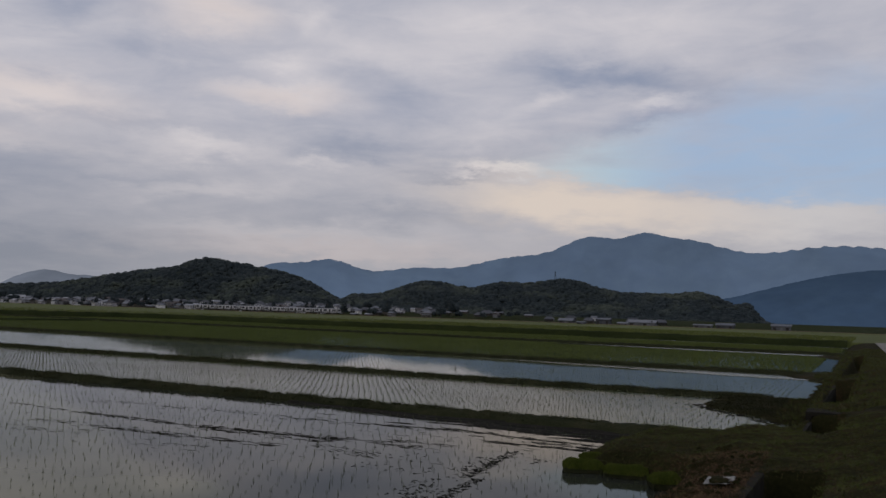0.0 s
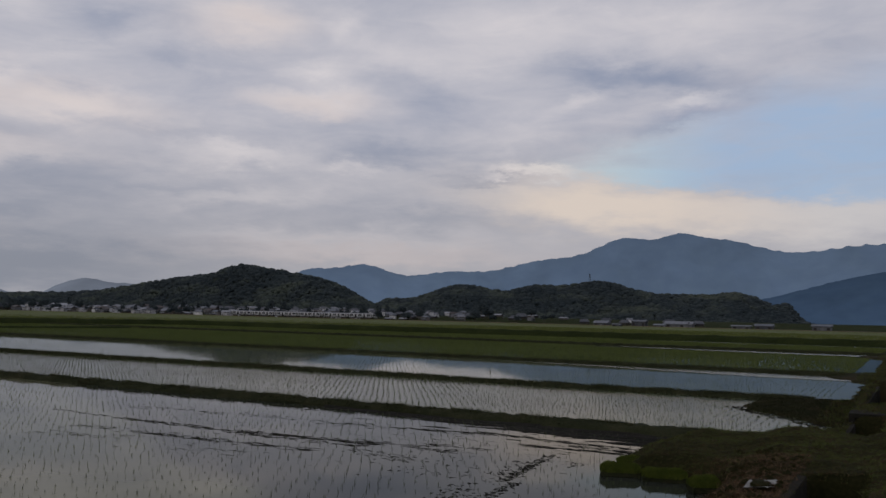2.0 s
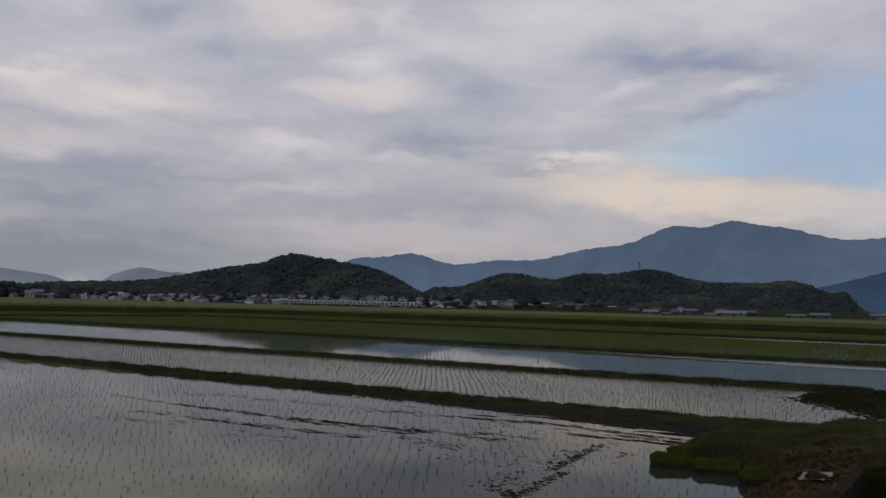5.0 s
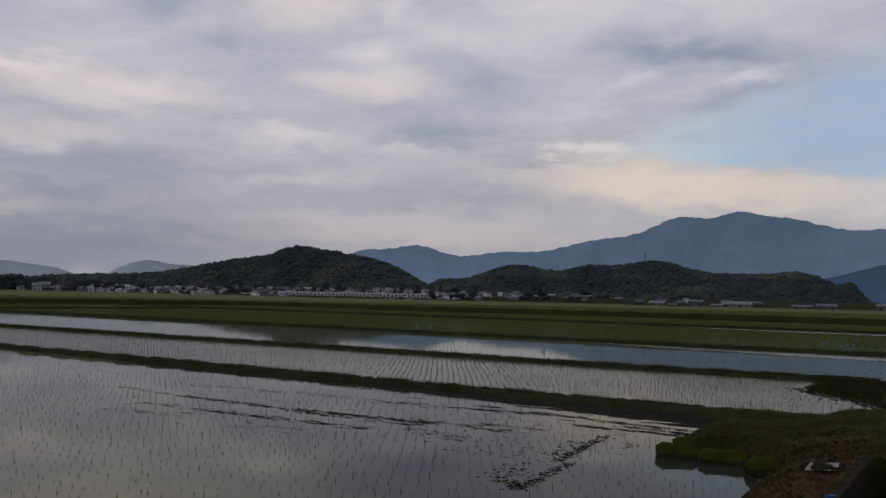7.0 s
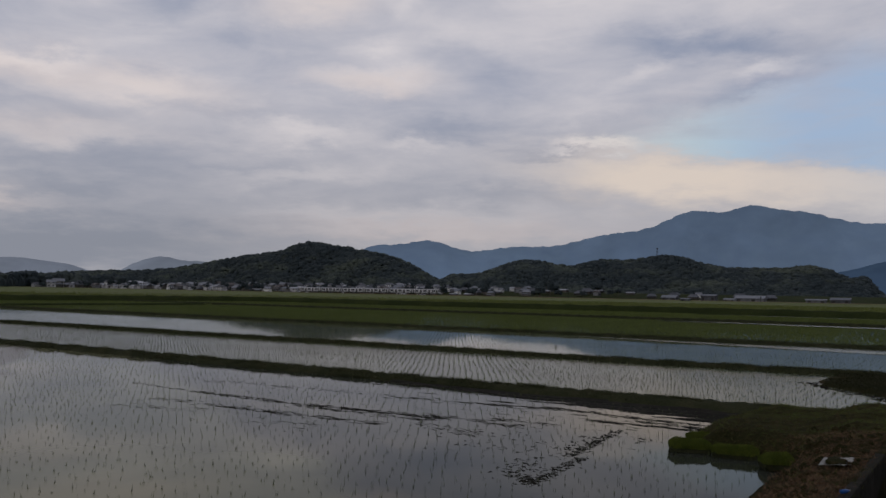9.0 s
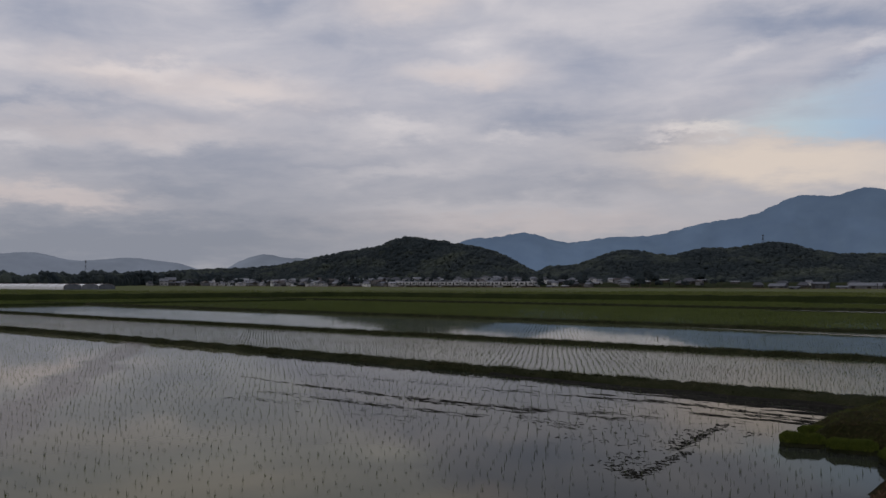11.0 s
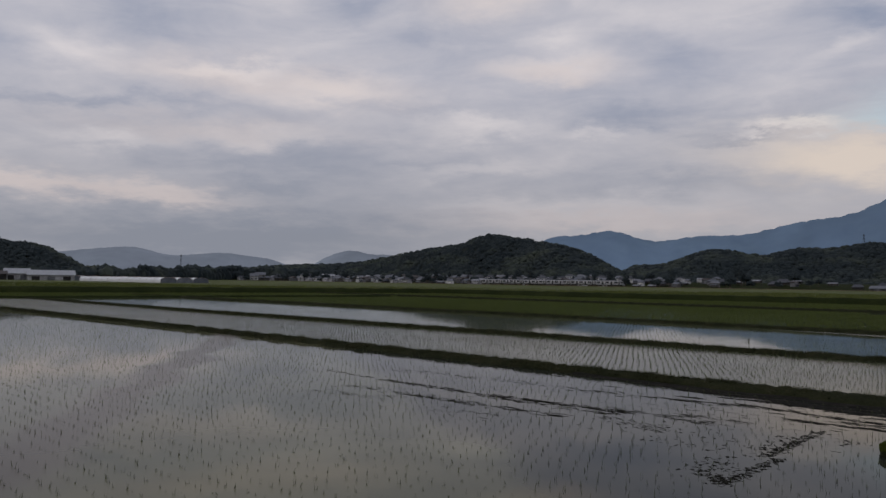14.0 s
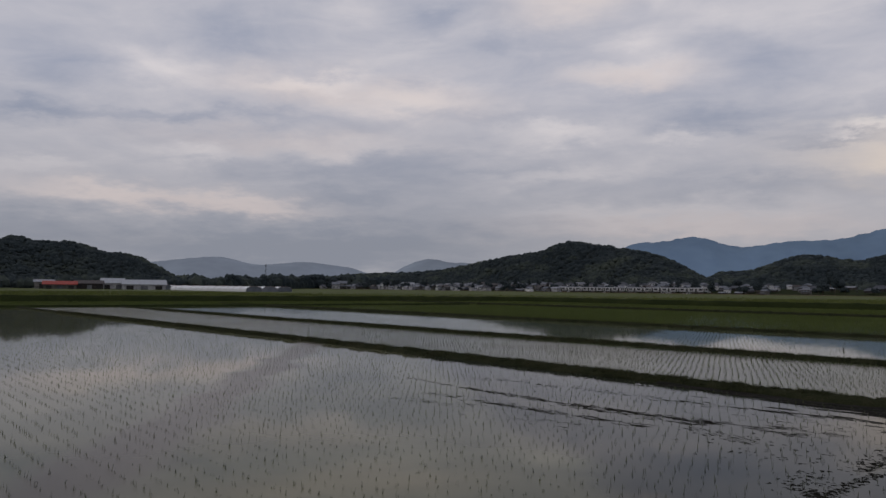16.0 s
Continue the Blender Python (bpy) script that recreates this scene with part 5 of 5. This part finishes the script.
HOUSES = [house("white two-storey house under a dark tiled hip roof", 10.5, 7.5, 5.6, 2.0, 3.2, M_WALL[0], M_TILE[0], seed=1),
          house("cream two-storey house with a grey tiled gable roof", 9.0, 7.0, 5.7, 2.1, 0.0, M_WALL[1], M_TILE[1], seed=2),
          house("old timber farmhouse with a broad dark roof", 13.0, 8.5, 3.4, 3.0, 3.0, M_WALL[2], M_TILE[0], 1, seed=3),
          house("grey house with a brown tiled gable roof", 9.5, 7.5, 5.5, 1.9, 0.0, M_WALL[3], M_TILE[2], seed=4),
          house("plain white house with a pale metal roof", 11.0, 6.5, 5.2, 1.5, 0.0, M_WALL[0], M_TILE[3], porch=False, seed=5),
          house("low timber shed with a pale sheet roof", 12.0, 6.0, 2.8, 1.2, 0.0, M_WALL[2], M_TILE[3], 1, False, seed=6),
          house("white storehouse with a steep grey tiled roof", 7.0, 5.0, 4.6, 1.9, 0.0, M_WALL[0], M_TILE[1], porch=False, seed=7),
          house("timber and plaster house under a grey hip roof", 11.5, 8.0, 5.4, 2.2, 3.4, M_WALL[1], M_TILE[1], seed=8)]
rng = np.random.RandomState(700)
spots = []
for row, (b, a0, a1, gap) in enumerate(((446, -790, -60, 10.0), (457, -760, -110, 10.0), (469, -690, -150, 10.5), (482, -640, -170, 11.0), (495, -600, -200, 11.5))):
    a = a0
    while a < a1:
        a += gap * rng.uniform(0.85, 1.6 if row < 2 else 1.35)
        spots.append((a, b + rng.uniform(-3, 3), row))
used = set()
for a, b, row in spots:
    if a > -260 and (rng.rand() < 0.5 or row == 0):
        continue
    k = int(rng.choice((2, 5, 2, 6, 3))) if a > -230 else int(rng.choice(8, p=(0.19, 0.15, 0.16, 0.10, 0.11, 0.10, 0.08, 0.11)))
    m = GRID @ pose(a, b, 0.40 + 0.95 * row, 0, 0, rng.choice((0, 0, 0, 90, 180, 12, -14)) + rng.uniform(-6, 6)) @ Matrix.Scale((rng.uniform(0.50, 0.66) if a < -330 else rng.uniform(0.40, 0.54)), 4)
    if k in used:
        copy_thing(HOUSES[k], Matrix()).matrix_basis = m
    else:
        HOUSES[k].matrix_basis = m
        used.add(k)
for az, rr, k, turn in ((26.4, 815, 6, 20), (26.0, 830, 1, 30), (22.9, 805, 0, 35), (21.4, 790, 4, 30), (24.6, 825, 2, 25)):
    x, y = polar(az, rr)
    copy_thing(HOUSES[k], Matrix()).matrix_basis = Matrix.Translation((float(x), float(y), 0.9)) @ pose(0, 0, 0, 0, 0, turn) @ Matrix.Scale(1.0, 4)
# the ground under the village rises gently to the hills
vx = np.arange(-900, 60, 30.0)
vb_ = np.array([434.5, 440.0, 451.0, 464.0, 477.0, 490.0, 504.0, 560.0, 640.0])
vz = np.array([0.20, 0.37, 0.37, 1.32, 2.27, 3.22, 4.15, 4.4, 4.4])
ga, gi = np.meshgrid(vx, np.arange(len(vb_)))
p = ga[..., None] * np.array(U) + vb_[gi][..., None] * np.array(N)
p[..., 2] = vz[gi]
tagged(new("village_ground", shape("village_ground", p.reshape(-1, 3), grid_faces(len(vb_), len(vx))[:, ::-1], M_STEP)), "rising ground under the village gardens", "ground", kind="structure")


def tree(label, high, spread, seed, category="tree"):
    t = thing("tree", label, category, "trees of the village")
    rng = np.random.RandomState(seed)
    bm = rod(0.22, 0.10, (0, 0, -0.3), (0.1, 0, high * 0.65))
    limbs = [rod(0.09, 0.03, (0.05, 0, high * k), (math.cos(q) * spread * 0.6, math.sin(q) * spread * 0.6, high * (k + 0.22)), 6) for k, q in ((0.35, 0.4), (0.42, 2.6), (0.5, 4.4))]
    part("trunk", join(bm, *limbs), M_BARK, t)
    n = 34
    q, r = rng.uniform(0, 2 * math.pi, n), spread * np.sqrt(rng.rand(n)) * 0.85
    zz = high * (0.42 + 0.52 * rng.rand(n) * (1 - 0.45 * r / spread))
    v, f = crowns(np.stack([r * np.cos(q), r * np.sin(q), zz], -1), rng.uniform(0.22, 0.42, n) * spread, seed, 0.8)
    part("crown", shape("crown", v, f, M_WOOD_FAR), None, t)
    return t


TREES = [tree("dark broad garden tree between the houses", 6.5, 2.8, 711), tree("tall narrow dark conifer among the houses", 9.5, 2.0, 721), tree("low rounded garden tree by a house", 4.5, 2.6, 731)]
put = set()
for i in range(130):
    a, row = rng.uniform(-775, -190), rng.randint(0, 5)
    if row and not -730 < a < -130:
        row = 0
    k = int(rng.randint(0, 3))
    m = GRID @ pose(a, (440.5, 452.5, 465.5, 478.5, 491.5)[row] + rng.uniform(-1.2, 1.2), (0.35, 0.45, 1.4, 2.35, 3.3)[row], 0, 0, rng.uniform(0, 360)) @ Matrix.Scale(rng.uniform(0.7, 1.25), 4)
    if k in put:
        c = copy_thing(TREES[k], Matrix())
        c.matrix_basis = m
    else:
        TREES[k].matrix_basis = m
        put.add(k)

# ---------------------------------------------------------------- greenhouses, sheds and the mast


def greenhouse(label, m, length, wide=6.2, high=1.95):
    g = thing("greenhouse", label, "greenhouse", "plastic greenhouses", m)
    n = 14
    arc = [(-wide / 2 * math.cos(math.pi * k / n), 0.75 + (high - 0.75) * math.sin(math.pi * k / n) ** 0.8) for k in range(n + 1)]
    arc = [(-wide / 2, 0.0)] + arc + [(wide / 2, 0.0)]
    bm = bmesh.new()
    xs_ = np.linspace(0, length, int(length / 3) + 1)
    rings = [[bm.verts.new((x, y * (1 - 0.006 * (i % 2)), z * (1 - 0.012 * (i % 2)))) for y, z in arc] for i, x in enumerate(xs_)]
    for r, q in zip(rings, rings[1:]):
        for k in range(len(arc) - 1):
            bm.faces.new((r[k], q[k], q[k + 1], r[k + 1]))
    part("film", bm, M_VINYL, g, "milky plastic film")
    for x in (0.0, length):
        bm = bmesh.new()
        bm.faces.new([bm.verts.new((x, y * 0.99, z * 0.99)) for y, z in arc])
        e = part("end_wall", bm, M_TILE[1], g, "grey plastic end wall")
        part("door", box(0.05, 1.8, 1.9, x - 0.03 if x == 0 else x + 0.03, 0, 0.02), M_TILE[1], e)
    for x in xs_[::2]:
        hoop = bmesh.new()
        rims = [[hoop.verts.new((x + dx, y * (1 + dy / wide), z + 0.02 + dy * (z > 0.1))) for dx, dy in ((-0.03, 0.0), (0.0, 0.05), (0.03, 0.0), (0.0, -0.02))] for y, z in arc]
        for r, q in zip(rims, rims[1:]):
            for k in range(4):
                hoop.faces.new((r[k], r[(k + 1) % 4], q[(k + 1) % 4], q[k]))
        part("hoop", hoop, M_RAIL, g)
    return g


for i, (x, y) in enumerate(((-163.2, 262.0), (-161.0, 269.2), (-158.6, 276.0))):
    greenhouse("long white plastic greenhouse with a rounded end", Matrix.Translation((x, y, 0.38)) @ pose(0, 0, 0, 0, 0, 147), 78.0)
for i in range(6):
    greenhouse("short white plastic greenhouse in the far row", Matrix.Translation((-252 + 5.0 * i, 318 + 3.6 * i, 0.36)) @ pose(0, 0, 0, 0, 0, 120), 24.0, 4.6, 2.2)


def shed(label, place, turn, w, d, h, roof_h, wall, roof, doors=3):
    s = thing("shed", label, "farm building", "farm buildings", Matrix.Translation(place) @ pose(0, 0, 0, 0, 0, turn) @ Matrix.Scale(0.86, 4))
    part("wall", storey(w, d, 0, h, roof_h), wall, s)
    r = part("roof", gable_roof(w, d, h, roof_h, 0.6, 0.12, 0.0), roof, s)
    for k in range(int(w / 4)):
        part("roof_seam", rod(0.05, 0.05, (-w / 2 + 2 + 4 * k, -d / 2 - 0.55, h - 0.05), (-w / 2 + 2 + 4 * k, 0, h + roof_h + 0.14), 5), roof, r)
    for k in range(doors):
        x = -w / 2 + w * (k + 0.5) / doors
        part("door", box(w / doors * 0.5, 0.1, h * 0.7, x, -d / 2 - 0.03, 0.02), M_WALL[3] if k % 2 else M_UNDER, s, "sliding door")
    return s


def at(az, r, z):
    x, y = polar(az, r)
    return (float(x), float(y), z)


shed("broad farm shed with a pale grey sheet roof", at(39.0, 392, 0.36), 42, 21.0, 12, 2.8, 2.2, M_WALL[0], M_SHEET)
shed("tall pale metal barn beside the long shed", at(40.9, 400, 0.36), 42, 11.0, 13, 3.3, 2.4, M_WALL[0], M_SHEET, 2)
shed("low farm building with a bright red roof", at(44.0, 388, 0.36), 44, 15.0, 8, 2.4, 1.5, M_WALL[1], M_RED)
shed("low brown timber farm building", at(42.3, 394, 0.36), 44, 13.0, 7, 3.0, 1.4, M_WALL[2], M_TILE[2])
shed("cream flat farm store behind the red roof", at(44.9, 402, 0.36), 44, 9.0, 6, 3.6, 1.0, M_WALL[1], M_TILE[3], 1)
shed("pale two-storey block under the wooded hill", at(-17.1, 470, 0.4), -33, 9.0, 6, 3.4, 0.9, M_WALL[3], M_TILE[1], 3)
shed("long low pale workshop by the railway", at(-19.7, 462, 0.4), -33, 17.0, 7, 2.4, 1.5, M_WALL[3], M_TILE[1], 4)
shed("white low workshop by the railway", at(-18.4, 455, 0.4), -33, 6.0, 4, 1.4, 0.6, M_WALL[3], M_TILE[1])
shed("long white low warehouse near the line", at(-23.6, 452, 0.4), -33, 10.5, 5, 1.9, 0.5, M_WALL[3], M_TILE[1], 3)
shed("white roofed shed beyond the last houses", at(-25.0, 458, 0.4), -33, 10, 6, 2.4, 1.1, M_WALL[3], M_TILE[1])
shed("broad white shed at the end of the hill", at(-28.4, 460, 0.4), -33, 10.5, 6, 3.0, 0.9, M_WALL[3], M_TILE[1], 3)
shed("grey shed with a pale roof at the hill's foot", at(-14.6, 470, 0.4), -33, 9, 6, 2.0, 1.3, M_WALL[3], M_TILE[1])
shed("small white hut by the railway", at(-15.6, 446, 0.4), -33, 5, 3, 1.2, 0.4, M_WALL[3], M_TILE[1], 2)

mx, my = polar(-13.75, 782)
mast = thing("radio_mast", "thin dark lattice radio mast on the hilltop", "mast", m=Matrix.Translation((float(mx), float(my), 33.5)))
for sx_, sy_ in ((-1, -1), (1, -1), (1, 1), (-1, 1)):
    part("leg", rod(0.08, 0.05, (sx_ * 1.2, sy_ * 1.2, 0), (sx_ * 0.35, sy_ * 0.35, 14.0), 6), M_UNDER, mast)
for k in range(6):
    z0, z1 = 2.2 * k, 2.2 * (k + 1)
    w0, w1 = 1.2 - 0.061 * z0, 1.2 - 0.061 * z1
    part("brace", join(rod(0.05, 0.05, (-w0, -w0, z0), (w1, -w1, z1), 5), rod(0.05, 0.05, (w0, -w0, z0), (-w1, -w1, z1), 5), rod(0.05, 0.05, (-w1, -w1, z1), (w1, -w1, z1), 5)), M_UNDER, mast)
part("antenna_drum", box(1.1, 1.0, 1.1, 0, 0, 12.6, 0.1), M_UNDER, mast)
part("antenna_drum", box(0.9, 0.8, 0.6, 0, 0, 10.2, 0.1), M_UNDER, mast)
far_mast = copy_thing(mast, Matrix())
far_mast.matrix_basis = Matrix.Translation(at(31.18, 905, 0.0)) @ Matrix.Diagonal((0.8, 0.8, 1.9, 1))
tagged(far_mast, "slim dark pylon standing behind the belt of trees")
for i, (a, b) in enumerate(((-118, 402), (-92, 408), (-190, 404))):
    post = thing("field_post", "short dark post at the field's edge", "post", "posts by the railway", GRID @ pose(a, b, 0.85))
    part("shaft", rod(0.12, 0.1, (0, 0, -0.2), (0, 0, 2.4)), M_UNDER, post)
    part("sign_plate", box(0.7, 0.06, 0.5, 0, -0.12, 1.9), M_UNDER, post)
